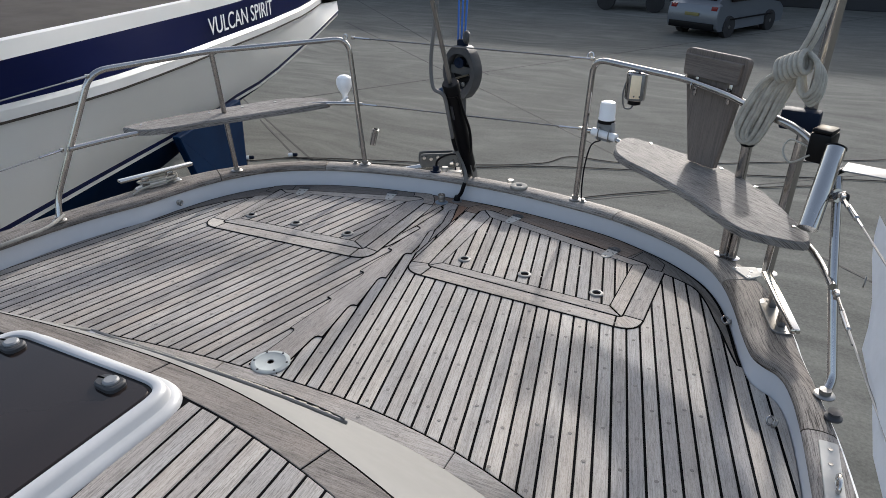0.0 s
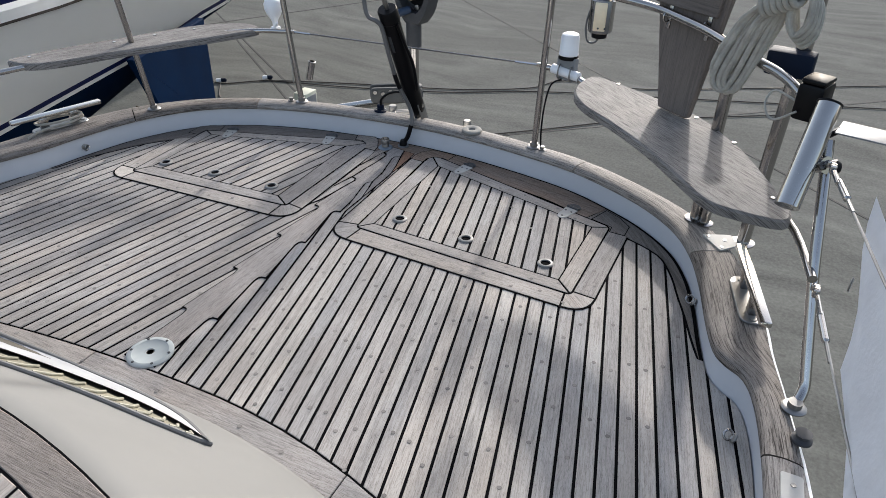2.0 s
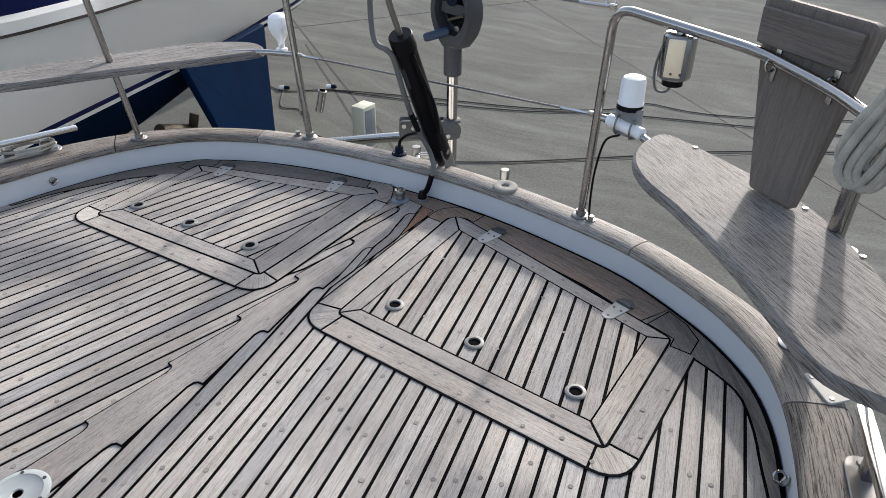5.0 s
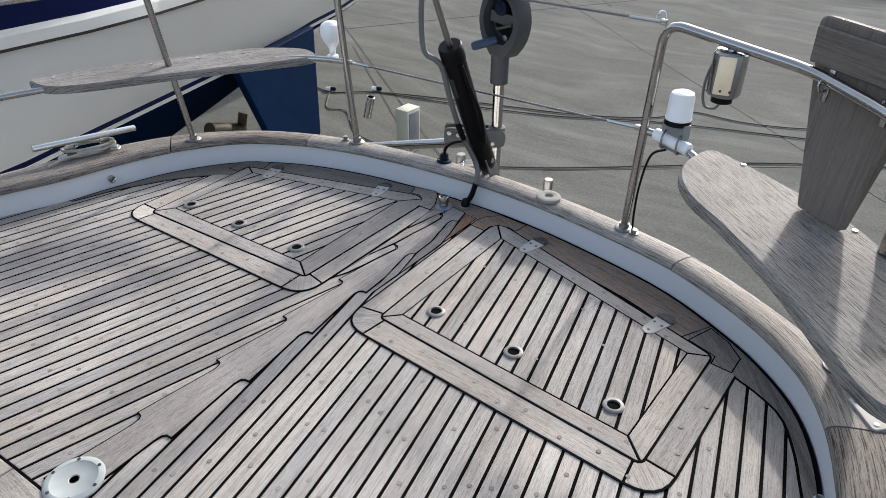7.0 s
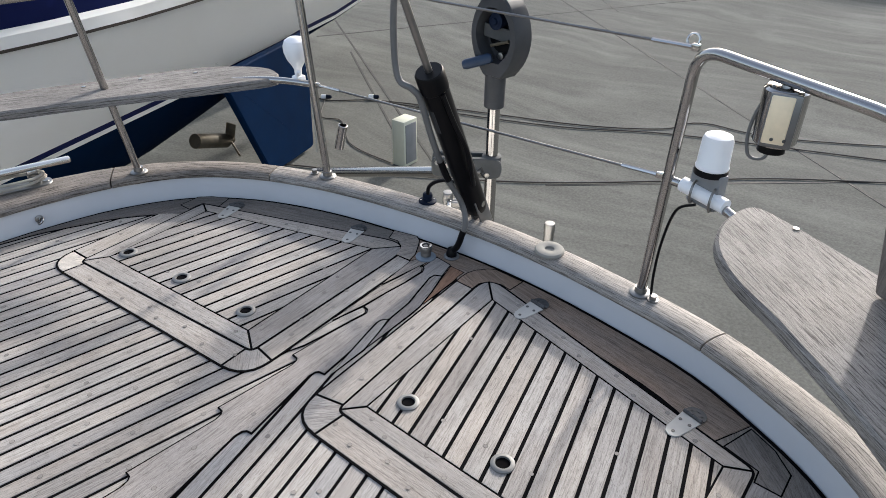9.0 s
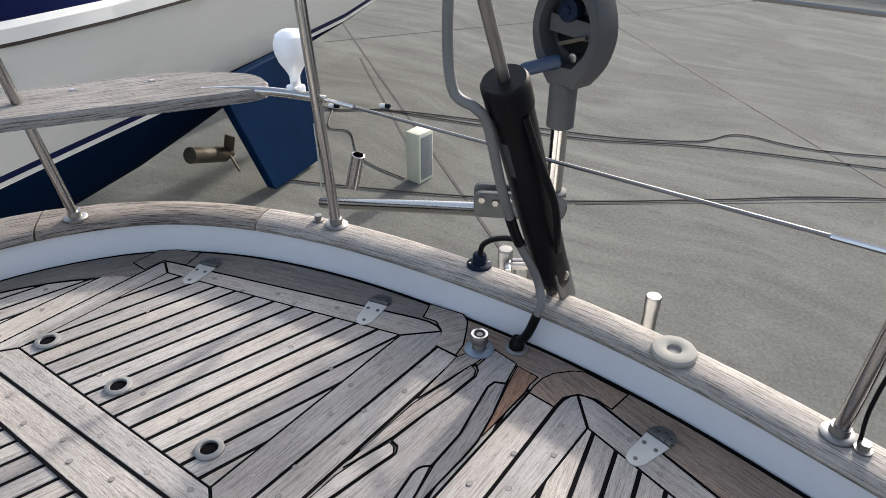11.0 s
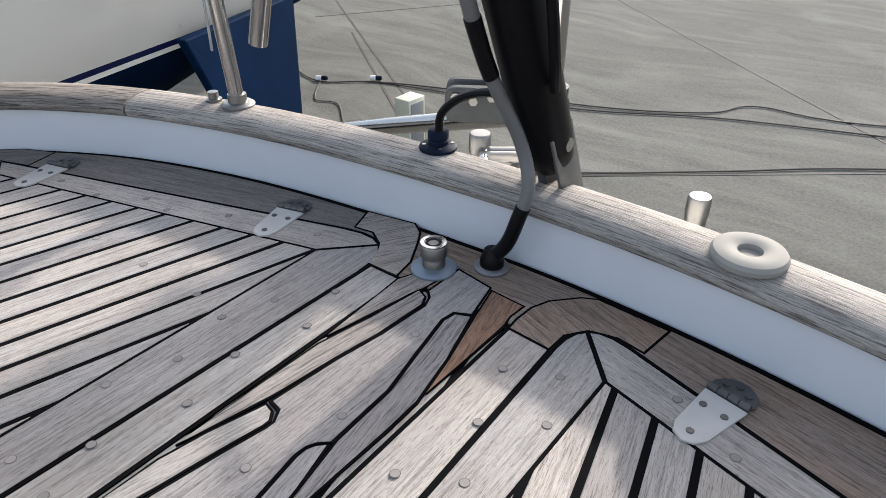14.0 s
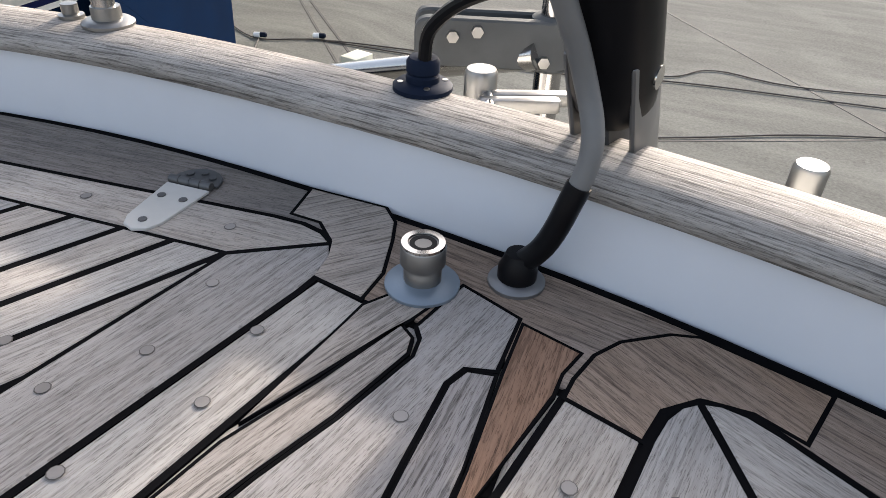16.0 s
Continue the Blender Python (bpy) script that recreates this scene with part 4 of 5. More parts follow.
tube_part("cord", smooth_line([(-0.60, 1.48, 0.36), (-0.585, 1.47, 0.30), (-0.578, 1.465, 0.25), (-0.582, 1.467, 0.2)], 4), 0.0022, ROPE, rail_l, seg=6)
part("bolt", lathe(bmesh.new(), [(0.014, 0), (0.014, 0.004), (0.009, 0.005), (0.009, 0.016), (0.0, 0.017)], (-0.612, 1.474, 0.108), seg=12), DULL_STEEL, rail_l)

rail_r = thing("pushpit_rail", (0, 0, 0), "polished stainless guard rail carrying a teak backrest", "guard rail", "stern guard rails")
tube_part("top_tube", fillet([(0.547, 1.504, 0.108), (0.575, 1.482, 0.745), (0.96, 1.345, 0.727), (1.13, 1.19, 0.718), (1.25, 1.04, 0.706), (1.36, 0.955, 0.690), (1.43, 0.85, 0.655)], 0.06, 7), 0.0125, STEEL, rail_r, seg=14)
tube_part("middle_tube", smooth_line([(0.553, 1.50, 0.438), (0.66, 1.475, 0.435), (0.80, 1.40, 0.408), (1.05, 1.17, 0.402), (1.30, 0.93, 0.40), (1.45, 0.79, 0.385), (1.515, 0.56, 0.375)], 5), 0.0105, STEEL, rail_r, seg=12)
tube_part("front_leg", fillet([(1.475, 0.76, 0.62), (1.515, 0.60, 0.38), (1.567, 0.475, 0.135), (1.553, 0.435, 0.108)], 0.05, 6), 0.0125, STEEL, rail_r, seg=14)
foot(rail_r, 0.547, 1.504)
foot(rail_r, 1.553, 0.435)
part("eye", tube(bmesh.new(), [Vector((0.555, 1.50, 0.752)) + Vector((0.013 * math.cos(a), 0.004 * math.sin(a), 0.013 * math.sin(a))) for a in [k * math.pi / 6 for k in range(12)]], 0.003, 6, True), STEEL, rail_r)
tube_part("lamp_cable", smooth_line([(0.64, 1.47, 0.41), (0.60, 1.475, 0.38), (0.578, 1.49, 0.28), (0.572, 1.50, 0.18), (0.578, 1.495, 0.112)], 6), 0.0035, BLACK, rail_r, seg=8)
part("bolt", lathe(bmesh.new(), [(0.014, 0), (0.014, 0.004), (0.009, 0.005), (0.009, 0.016), (0.0, 0.017)], (0.585, 1.492, 0.108), seg=12), DULL_STEEL, rail_r)


def wire(pts, r=0.0028, name="lifeline"):
    ob = thing(name, (0, 0, 0), "thin twisted steel lifeline wire with end fittings", "lifeline", "lifelines")
    a, b = Vector(pts[0]), Vector(pts[-1])
    part("wire", tube(bmesh.new(), pts, r, 6), DULL_STEEL, ob)
    for p, q in ((a, b), (b, a)):
        d = (q - p).normalized()
        part("swage", tube(bmesh.new(), [p, p + d * 0.03, p + d * 0.035, p + d * 0.10], 0.005, 8), STEEL, ob)
        part("toggle", box(bmesh.new(), p + d * 0.006, (0.018, 0.012, 0.016), 0.003), STEEL, ob)
    return ob


wire([(-0.605, 1.49, 0.738), (0.572, 1.488, 0.742)], 0.0036)
wire([(-0.580, 1.49, 0.42), (0.545, 1.503, 0.44)], 0.0036)
wire([(-1.205, 0.49, 0.69), (-1.30, -0.9, 0.60)])
wire([(-1.30, 0.37, 0.404), (-1.46, -0.9, 0.32)])
wire([(1.49, 0.72, 0.585), (1.60, 0.20, 0.565), (1.68, -0.6, 0.55)])
wire([(1.52, 0.53, 0.378), (1.60, 0.05, 0.34), (1.68, -0.6, 0.33)])


def turnbuckle(a, b):
    """A bottlescrew in the lifeline: two threaded ends and a slim barrel."""
    a, b = Vector(a), Vector(b)
    ob = thing("turnbuckle", a, "polished steel bottlescrew in the lifeline", "turnbuckle", "turnbuckles")
    d = b - a
    part("barrel", lathe(bmesh.new(), [(0.004, d.length * 0.32), (0.0078, d.length * 0.34), (0.0078, d.length * 0.72), (0.004, d.length * 0.74)], (0, 0, 0), d, 14), STEEL, ob)
    part("screw", tube(bmesh.new(), [(0, 0, 0), d], 0.0042, 8), DULL_STEEL, ob)
    part("fork", box(bmesh.new(), d * 0.02, (0.014, 0.026, 0.020), 0.003), STEEL, ob)


turnbuckle((1.522, 0.515, 0.377), (1.558, 0.30, 0.357))
turnbuckle((1.494, 0.70, 0.584), (1.535, 0.51, 0.577))

angle_plate = thing("angle_plate", (1.565, 0.80, 0.635), "bent grey aluminium bracket plate on the guard rail", "bracket")
part("shelf", box(bmesh.new(), (0, 0, 0), (0.15, 0.085, 0.004), 0.001, Matrix.Rotation(radians(-12), 4, "Z")), GREY, angle_plate)
part("upstand", box(bmesh.new(), (0.072, -0.014, 0.045), (0.004, 0.085, 0.09), 0.001, Matrix.Rotation(radians(-12), 4, "Z")), DULL_STEEL, angle_plate)
part("stalk", tube(bmesh.new(), [(-0.07, 0.01, -0.004), (-0.105, -0.02, -0.02)], 0.008, 10), BLACK, angle_plate)


tagged(finish("mooring_line", tube(bmesh.new(), smooth_line([(-1.322, 0.318, 0.130), (-1.30, 0.22, 0.118), (-1.305, 0.10, 0.116), (-1.34, -0.15, 0.116), (-1.40, -0.5, 0.12)], 6), 0.0075, 8), ROPE), "pale rope led along the cap rail", "rope")


# ---- teak seats ----
def seat(outline, z, bolts, parent_label, angle):
    ob = thing("corner_seat", (0, 0, 0), parent_label, "seat", "corner seats")
    bm = bmesh.new()
    slab(bm, outline, z - 0.026, z, 0.006, angle)
    part("board", bm, TEAK_PALE, ob)
    for x, y in bolts:
        part("bolt", lathe(bmesh.new(), [(0.007, 0), (0.0065, 0.003), (0, 0.004)], (x, y, z), seg=10), STEEL, ob)
    return ob


SEAT_R = [(p.x, p.y) for p in smooth_line([(0.752, 1.505), (0.722, 1.42), (0.735, 1.31), (0.80, 1.205), (0.906, 1.113), (1.054, 0.965), (1.18, 0.807), (1.25, 0.725),
                                          (1.32, 0.70), (1.435, 0.70), (1.445, 0.775), (1.405, 0.87), (1.33, 1.03), (1.27, 1.13), (1.145, 1.29), (0.965, 1.405), (0.84, 1.475)], 4, True)]
seat(SEAT_R, 0.43, ((1.146, 1.262), (1.275, 1.115), (1.40, 0.806), (0.85, 1.455)), "curved weathered teak corner seat with bolts on the guard rail", -42)
SEAT_L = [(p.x, p.y) for p in smooth_line([(-1.310, 0.70), (-1.25, 0.90), (-1.155, 1.10), (-1.04, 1.35), (-0.94, 1.46), (-0.83, 1.515), (-0.74, 1.465), (-0.80, 1.33),
                                          (-0.92, 1.13), (-1.02, 0.95), (-1.12, 0.76), (-1.19, 0.685), (-1.27, 0.672)], 4, True)]
seat(SEAT_L, 0.418, ((-1.26, 0.74), (-1.13, 1.03), (-1.06, 1.18), (-0.98, 1.33)), "narrow curved weathered teak corner seat on the guard rail", 62)

# backrest board
back = thing("backrest", (1.075, 1.262, 0.43), "tapered grey teak backrest board clamped to the guard rail", "backrest")
turn = Matrix.Rotation(radians(-34), 4, "Z") @ Matrix.Rotation(radians(90 - 4), 4, "X")
bm = bmesh.new()
slab(bm, [(p.x, p.y) for p in rounded([Vector(p) for p in ((-0.066, 0.005), (0.056, 0.005), (0.108, 0.41), (-0.182, 0.41))], (0.008, 0.008, 0.03, 0.03))], -0.014, 0.008, 0.004, 90)
bmesh.ops.transform(bm, matrix=turn, verts=bm.verts)
part("board", bm, TEAK_SMOOTH, back)
bm = bmesh.new()
slab(bm, [(p.x, p.y) for p in rounded([Vector(p) for p in ((-0.156, 0.315), (0.082, 0.315), (0.088, 0.390), (-0.164, 0.390))], (0.006,) * 4)], 0.008, 0.022, 0.003, 0)
bmesh.ops.transform(bm, matrix=turn, verts=bm.verts)
part("batten", bm, TEAK_SMOOTH, back, "teak batten across the top")
for sx in (-0.095, 0.055):
    bm = bmesh.new()
    tube(bm, [Vector((sx, 0.283 + 0.0165 * math.cos(a), 0.022 + 0.0165 * math.sin(a))) for a in [k * math.pi / 8 for k in range(16)]], 0.003, 6, True)
    box(bm, (sx, 0.283, 0.011), (0.014, 0.075, 0.004), 0.001)
    bmesh.ops.transform(bm, matrix=turn, verts=bm.verts)
    part("clamp", bm, STEEL, back, "steel U clamp")

# ---- poles and gear on the quarter ----
def pole(name, a, b, r, label):
    ob = thing(name, a, label, "pole")
    d = Vector(b) - Vector(a)
    part("shaft", tube(bmesh.new(), [(0, 0, 0), d], r, 18), STEEL, ob)
    part("foot", lathe(bmesh.new(), [(r * 1.8, 0), (r * 1.8, 0.004), (r * 1.2, 0.008)], seg=20), STEEL, ob)
    return ob


p1 = pole("support_pole", (1.215, 1.212, 0.108), (1.218, 1.20, 0.565), 0.019, "short stainless support pole with a black cap")
part("cap", lathe(bmesh.new(), [(0.022, 0.44), (0.025, 0.445), (0.025, 0.475), (0.02, 0.485), (0, 0.486)], (0.003, -0.011, 0), seg=18), BLACK, p1)
pole("support_pole", (1.245, 1.196, 0.108), (1.252, 1.19, 0.40), 0.016, "short stainless leg under the teak seat")
p2 = pole("antenna_pole", (1.372, 1.13, 0.106), (1.400, 1.06, 1.75), 0.020, "tall stainless antenna pole on the quarter")
bm = box(bmesh.new(), (-0.012, -0.05, 0.585), (0.115, 0.06, 0.065), 0.008, Matrix.Rotation(radians(-8), 4, "Z"))
part("bracket", bm, NAVY, p2, "dark moulded pole bracket")

pad = thing("pad_eye", (1.305, 1.095, 0.108), "triangular polished pad eye plate screwed to the rail", "pad eye")
part("plate", slab(bmesh.new(), [(p.x, p.y) for p in rounded([Vector(p) for p in ((-0.055, 0.02), (0.01, -0.055), (0.06, 0.0), (0.03, 0.055))], (0.012,) * 4)], 0, 0.005, 0.001), PLATE_STEEL, pad)
for sx, sy in ((-0.035, 0.015), (0.012, -0.034), (0.016, 0.01)):
    part("screw", lathe(bmesh.new(), [(0.006, 0.005), (0.0055, 0.0065), (0, 0.007)], (sx, sy, 0), seg=12), DULL_STEEL, pad)

holder = thing("rod_holder", (1.425, 0.635, 0.500), "polished steel tube rod holder clamped to the rail leg", "rod holder")
d = Vector((0.030, 0.155, 0.19))
part("tube", tube(bmesh.new(), [(0, 0, 0), d * 1.0], 0.027, 24), CHROME, holder)
part("rim", lathe(bmesh.new(), [(0.027, 0), (0.0285, 0.001), (0.0285, 0.005), (0.024, 0.006), (0.023, 0.0), (0.0, -0.004)], d, d, 24), BLACK, holder)
part("clamp", lathe(bmesh.new(), [(0.02, -0.02), (0.02, 0.02)], (0.045, 0.09, 0.075), (0.6, -0.6, 0.3), 16), STEEL, holder)
part("knob", lathe(bmesh.new(), [(0.016, 0), (0.018, 0.01), (0.012, 0.02), (0, 0.021)], (0.068, 0.10, 0.07), (1, 0.2, 0), 14), BLACK, holder)

switch = thing("switch_box", (1.425, 0.865, 0.672), "black plastic box on the end of the guard rail", "box")
part("body", box(bmesh.new(), (0, 0, 0.0), (0.062, 0.075, 0.09), 0.010, Matrix.Rotation(radians(-20), 4, "Z")), BLACK, switch)
part("lid", box(bmesh.new(), (0, 0, 0.05), (0.056, 0.068, 0.012), 0.005, Matrix.Rotation(radians(-20), 4, "Z")), BLACK, switch)
tube_part("cord", smooth_line([(-0.03, -0.04, -0.02), (-0.075, -0.02, -0.055), (-0.10, 0.01, -0.03), (-0.085, 0.03, 0.0), (-0.03, 0.0, -0.01)], 6), 0.003, ROPE, switch, "white lanyard", 6)

# rope hank
coil = thing("rope_hank", (1.247, 1.015, 0.738), "thick cream rope coiled and hung in a hank", "rope")
random.seed(4)
HANG = Vector((0.055, -0.07, 0.155))
for k in range(9):
    s, w, dip = -0.032 + 0.0062 * k, 0.020 + 0.007 * random.random(), -0.085 - 0.035 * random.random()
    mid = Vector((s * 0.9 - 0.02, 0.02 - 0.03 * random.random(), dip))
    pts = [HANG + Vector((s * 0.4, 0, -0.02)), HANG * 0.45 + Vector((s - w * 0.7, 0.01, 0.0)), mid + Vector((-w, 0, 0.03)), mid + Vector((0, 0, -0.012)), mid + Vector((w, -0.01, 0.03)),
           HANG * 0.45 + Vector((s + w * 0.8, -0.015, 0.0)), HANG + Vector((s * 0.4 + 0.01, -0.01, -0.02))]
    part("loop", tube(bmesh.new(), smooth_line(pts, 6), 0.0080, 10), ROPE, coil)
for k in range(6):
    c = HANG + Vector((-0.03 + 0.012 * k, 0.012 - 0.006 * k, -0.03 + 0.007 * k))
    a0 = Vector((0.75, -0.45, 0.3)).normalized()
    u = a0.orthogonal().normalized()
    v = a0.cross(u)
    part("wrap", tube(bmesh.new(), [c + u * 0.034 * math.cos(a) + v * 0.028 * math.sin(a) for a in [j * math.pi / 10 for j in range(20)]], 0.0078, 10, True), ROPE, coil)
for k in range(4):
    o = Vector((0.045 + 0.008 * k, -0.02 + 0.01 * k, -0.04 - 0.01 * k))
    pts = [HANG + Vector((0.03, 0, 0.03)), HANG + o + Vector((0.015, -0.01, 0.045)), HANG + o + Vector((0.022, -0.01, -0.02)), HANG + o + Vector((0.0, 0, -0.055)), HANG + o + Vector((-0.02, 0, -0.02)), HANG + Vector((0.02, 0, 0.01))]
    part("loop", tube(bmesh.new(), smooth_line(pts, 6), 0.0078, 10), ROPE, coil)
for dx in (0.0, 0.018):
    part("tail", tube(bmesh.new(), smooth_line([HANG + Vector((dx, 0, 0.0)), HANG + Vector((0.03 + dx, 0.0, 0.09)), HANG + Vector((0.05 + dx, 0.02, 0.22)), HANG + Vector((0.06 + dx, 0.03, 0.5))], 6), 0.0078, 10), ROPE, coil)

# stern light
lamp = thing("stern_light", (0.652, 1.475, 0.437), "white domed stern light on a grey clamp bracket", "lamp")
part("clamp", tube(bmesh.new(), [(-0.055, 0.018, 0.002), (0.055, -0.02, -0.004)], 0.017, 16), WHITE, lamp, "pale plastic clamp tube")
part("bracket", box(bmesh.new(), (0, 0.012, 0.012), (0.078, 0.028, 0.085), 0.005, Matrix.Rotation(radians(-20), 4, "Z")), GREY, lamp)
for sx in (-0.024, 0.024):
    part("u_bolt", tube(bmesh.new(), [Vector((sx, -0.008 - sx * 0.35, 0.0)) + Vector((0, 0.022 * math.cos(a), 0.026 * math.sin(a))) for a in [math.pi * (0.4 + 0.12 * k) for k in range(11)]], 0.0028, 6), DULL_STEEL, lamp)
part("collar", lathe(bmesh.new(), [(0.036, 0.048), (0.036, 0.06), (0.033, 0.062)], (0, 0.012, 0), seg=24), BLACK, lamp)
part("dome", lathe(bmesh.new(), [(0.035, 0.062), (0.036, 0.066), (0.034, 0.07), (0.0325, 0.125), (0.029, 0.135), (0.02, 0.139), (0, 0.140)], (0, 0.012, 0), seg=28), WHITE, lamp)

# rescue light hung under the rail
light = thing("rescue_light", (0.768, 1.42, 0.668), "steel cased rescue light with a yellowed lens", "lamp")
part("case", lathe(bmesh.new(), [(0.030, -0.058), (0.037, -0.056), (0.041, -0.050), (0.041, 0.048), (0.036, 0.053), (0.012, 0.054), (0.012, 0.062)], (0, 0, 0), seg=28), STEEL, light)
face = Matrix.Rotation(radians(12), 4, "Z")
part("lens_frame", box(bmesh.new(), (0.010, -0.038, 0.0), (0.056, 0.012, 0.104), 0.004, face), DARK_STEEL, light, "dark steel frame")
lens = part("lens_plate", box(bmesh.new(), (0.006, -0.043, 0.002), (0.040, 0.010, 0.092), 0.003, face), YELLOWED, light, "yellowed lens plate")
for sx in (-0.006, 0.016):
    part("screw", lathe(bmesh.new(), [(0.0035, 0), (0.003, 0.002), (0, 0.0022)], face @ Vector((sx, -0.048, -0.034)), face @ Vector((0, -1, 0)), 10), LEAF_DARK, lens)
part("cap", lathe(bmesh.new(), [(0.016, -0.078), (0.026, -0.074), (0.026, -0.060), (0.02, -0.057)], (0, 0, 0), seg=18), BLACK, light)
part("clip", box(bmesh.new(), (0.0, 0.012, 0.058), (0.022, 0.016, 0.022), 0.003), STEEL, light)
tube_part("loop", smooth_line([(0.0, 0.0, -0.07), (-0.01, -0.005, -0.092), (-0.035, -0.01, -0.09), (-0.045, -0.012, -0.05), (-0.04, -0.012, 0.0), (-0.02, -0.02, 0.055)], 6), 0.0035, HOSE, light, seg=8)

# white horn on the other rail
horn = thing("antenna_mushroom", (-0.672, 1.500, 0.42), "white plastic cone shaped antenna on the rail", "antenna")
part("cone", lathe(bmesh.new(), [(0.011, 0.0), (0.012, 0.03), (0.018, 0.042), (0.031, 0.062), (0.039, 0.085), (0.040, 0.104), (0.034, 0.121), (0.021, 0.130), (0.008, 0.133), (0, 0.1335)], seg=26), WHITE, horn)
part("clamp", box(bmesh.new(), (0, 0, -0.004), (0.034, 0.034, 0.028), 0.006), WHITE, horn)
part("wing", tube(bmesh.new(), smooth_line([(-0.01, 0, 0.0), (0.02, -0.02, 0.02), (0.035, -0.03, 0.035)], 4), 0.005, 8), WHITE, horn)


def cleat(place, turn, length, label, line=False):
    ob = thing("cleat", place, label, "cleat", "mooring cleats")
    rot = Matrix.Rotation(radians(turn), 4, "Z")
    bm = slab(bmesh.new(), [(p.x, p.y) for p in rounded([Vector(p) for p in ((-0.11, -0.034), (0.11, -0.034), (0.11, 0.034), (-0.11, 0.034))], (0.033,) * 4)], 0, 0.006, 0.002)
    bmesh.ops.transform(bm, matrix=rot, verts=bm.verts)
    part("base", bm, DULL_STEEL, ob)
    for sx in (-0.06, 0.06):
        bm = box(bmesh.new(), (0, 0, 0), (0.034, 0.024, 0.052), 0.006, rot @ Matrix.Translation((sx, 0, 0.03)))
        part("post", bm, STEEL, ob)
    bm = box(bmesh.new(), (0, 0, 0), (length, 0.032, 0.018), 0.007, rot @ Matrix.Translation((0, 0, 0.062)))
    part("horn", bm, CHROME, ob)
    for sx in (-0.09, 0.09):
        bm = lathe(bmesh.new(), [(0.011, 0.006), (0.0105, 0.0085), (0.005, 0.009), (0, 0.0075)], rot @ Vector((sx, 0, 0)), seg=12)
        part("screw", bm, DULL_STEEL, ob)
    if line:
        pts = [rot @ Vector((x, y, z)) for x, y, z in ((-0.15, -0.06, 0.008), (-0.08, -0.045, 0.02), (0.04, -0.04, 0.022), (0.095, 0.0, 0.024), (0.04, 0.04, 0.026), (-0.06, 0.036, 0.028), (-0.085, 0.0, 0.03), (-0.03, -0.036, 0.034), (0.06, -0.036, 0.036), (0.09, 0.004, 0.036), (0.03, 0.04, 0.038), (-0.09, 0.02, 0.03))]
        part("line", tube(bmesh.new(), smooth_line(pts, 6), 0.0052, 8), ROPE, ob, "thin white line round the cleat")
    return ob


cleat((1.415, 0.815, 0.108), 105, 0.38, "large polished flat topped mooring cleat on the rail")
cleat((-1.292, 0.80, 0.106), 72, 0.36, "large steel mooring cleat with white line round it", True)


def eye(place, normal, label):
    ob = thing("ring_eye", place, label, "ring eye", "ring eyes")
    n = Vector(normal).normalized()
    part("base", lathe(bmesh.new(), [(0.013, 0), (0.013, 0.003), (0.007, 0.006)], (0, 0, 0), n, 14), DULL_STEEL, ob)
    u = n.orthogonal().normalized()
    part("ring", tube(bmesh.new(), [n * 0.016 + n * 0.012 * math.cos(a) + u * 0.012 * math.sin(a) for a in [k * math.pi / 8 for k in range(16)]], 0.0032, 8, True), STEEL, ob)


eye((-1.18, 0.80, 0.035), (1, -0.2, 0), "small steel ring eye on the bulwark")
eye((1.283, 0.875, 0.015), (-1, -0.2, 0.6), "small steel ring eye at the foot of the bulwark")
eye((1.452, 0.38, 0.012), (-1, -0.2, 0.6), "small dark ring eye at the foot of the bulwark")

lead = thing("fairlead_plate", (1.575, 0.10, 0.108), "long polished fairlead plate with a ring on the rail", "fairlead")
part("plate", slab(bmesh.new(), [(p.x, p.y) for p in rounded([Vector(p) for p in ((-0.022, -0.13), (0.022, -0.13), (0.006, 0.13), (-0.038, 0.13))], (0.008,) * 4)], 0, 0.005, 0.001), PLATE_STEEL, lead)
for y in (0.1, 0.045, -0.1):
    part("screw", lathe(bmesh.new(), [(0.006, 0.005), (0.0055, 0.0065), (0, 0.006)], (-0.012, y, 0), seg=12), DULL_STEEL, lead)
part("ring", tube(bmesh.new(), [Vector((0, -0.03, 0.016)) + Vector((0, 0.025 * math.cos(a), 0.016 * math.sin(a))) for a in [k * math.pi / 8 for k in range(16)]], 0.005, 8, True), CHROME, lead)
part("knob", lathe(bmesh.new(), [(0.022, 0), (0.022, 0.006), (0.014, 0.01), (0.014, 0.018), (0.018, 0.022), (0, 0.024)], (-0.002, 0.24, 0), seg=18), DARKGREY, lead)

# white weather cloth on the lifelines
bm = bmesh.new()
grid = []
for i in range(9):
    t = i / 8
    lo, hi = Vector((1.575, 0.285, 0.36)).lerp(Vector((1.70, -0.9, 0.06)), t), Vector((1.572, 0.555, 0.60)).lerp(Vector((1.68, -0.9, 0.56)), t)
    grid.append([bm.verts.new(lo.lerp(hi, j / 6) + Vector((0.008 * math.sin(2.3 * i + j), 0, 0))) for j in range(7)])
for a, b in zip(grid, grid[1:]):
    for j in range(6):
        bm.faces.new((a[j], a[j + 1], b[j + 1], b[j]))
bmesh.ops.solidify(bm, geom=bm.faces[:], thickness=0.003)
cloth = tagged(finish("weather_cloth", bm, CLOTH), "white weather cloth laced to the lifelines", "cloth")
part("eyelet", tube(bmesh.new(), [(1.556 + 0.002 * math.cos(a), 0.39 + 0.010 * math.cos(a), 0.485 + 0.014 * math.sin(a)) for a in [k * math.pi / 8 for k in range(16)]], 0.002, 6, True), DULL_STEEL, cloth)

# ---- coach roof ----
ROOF = 0.345


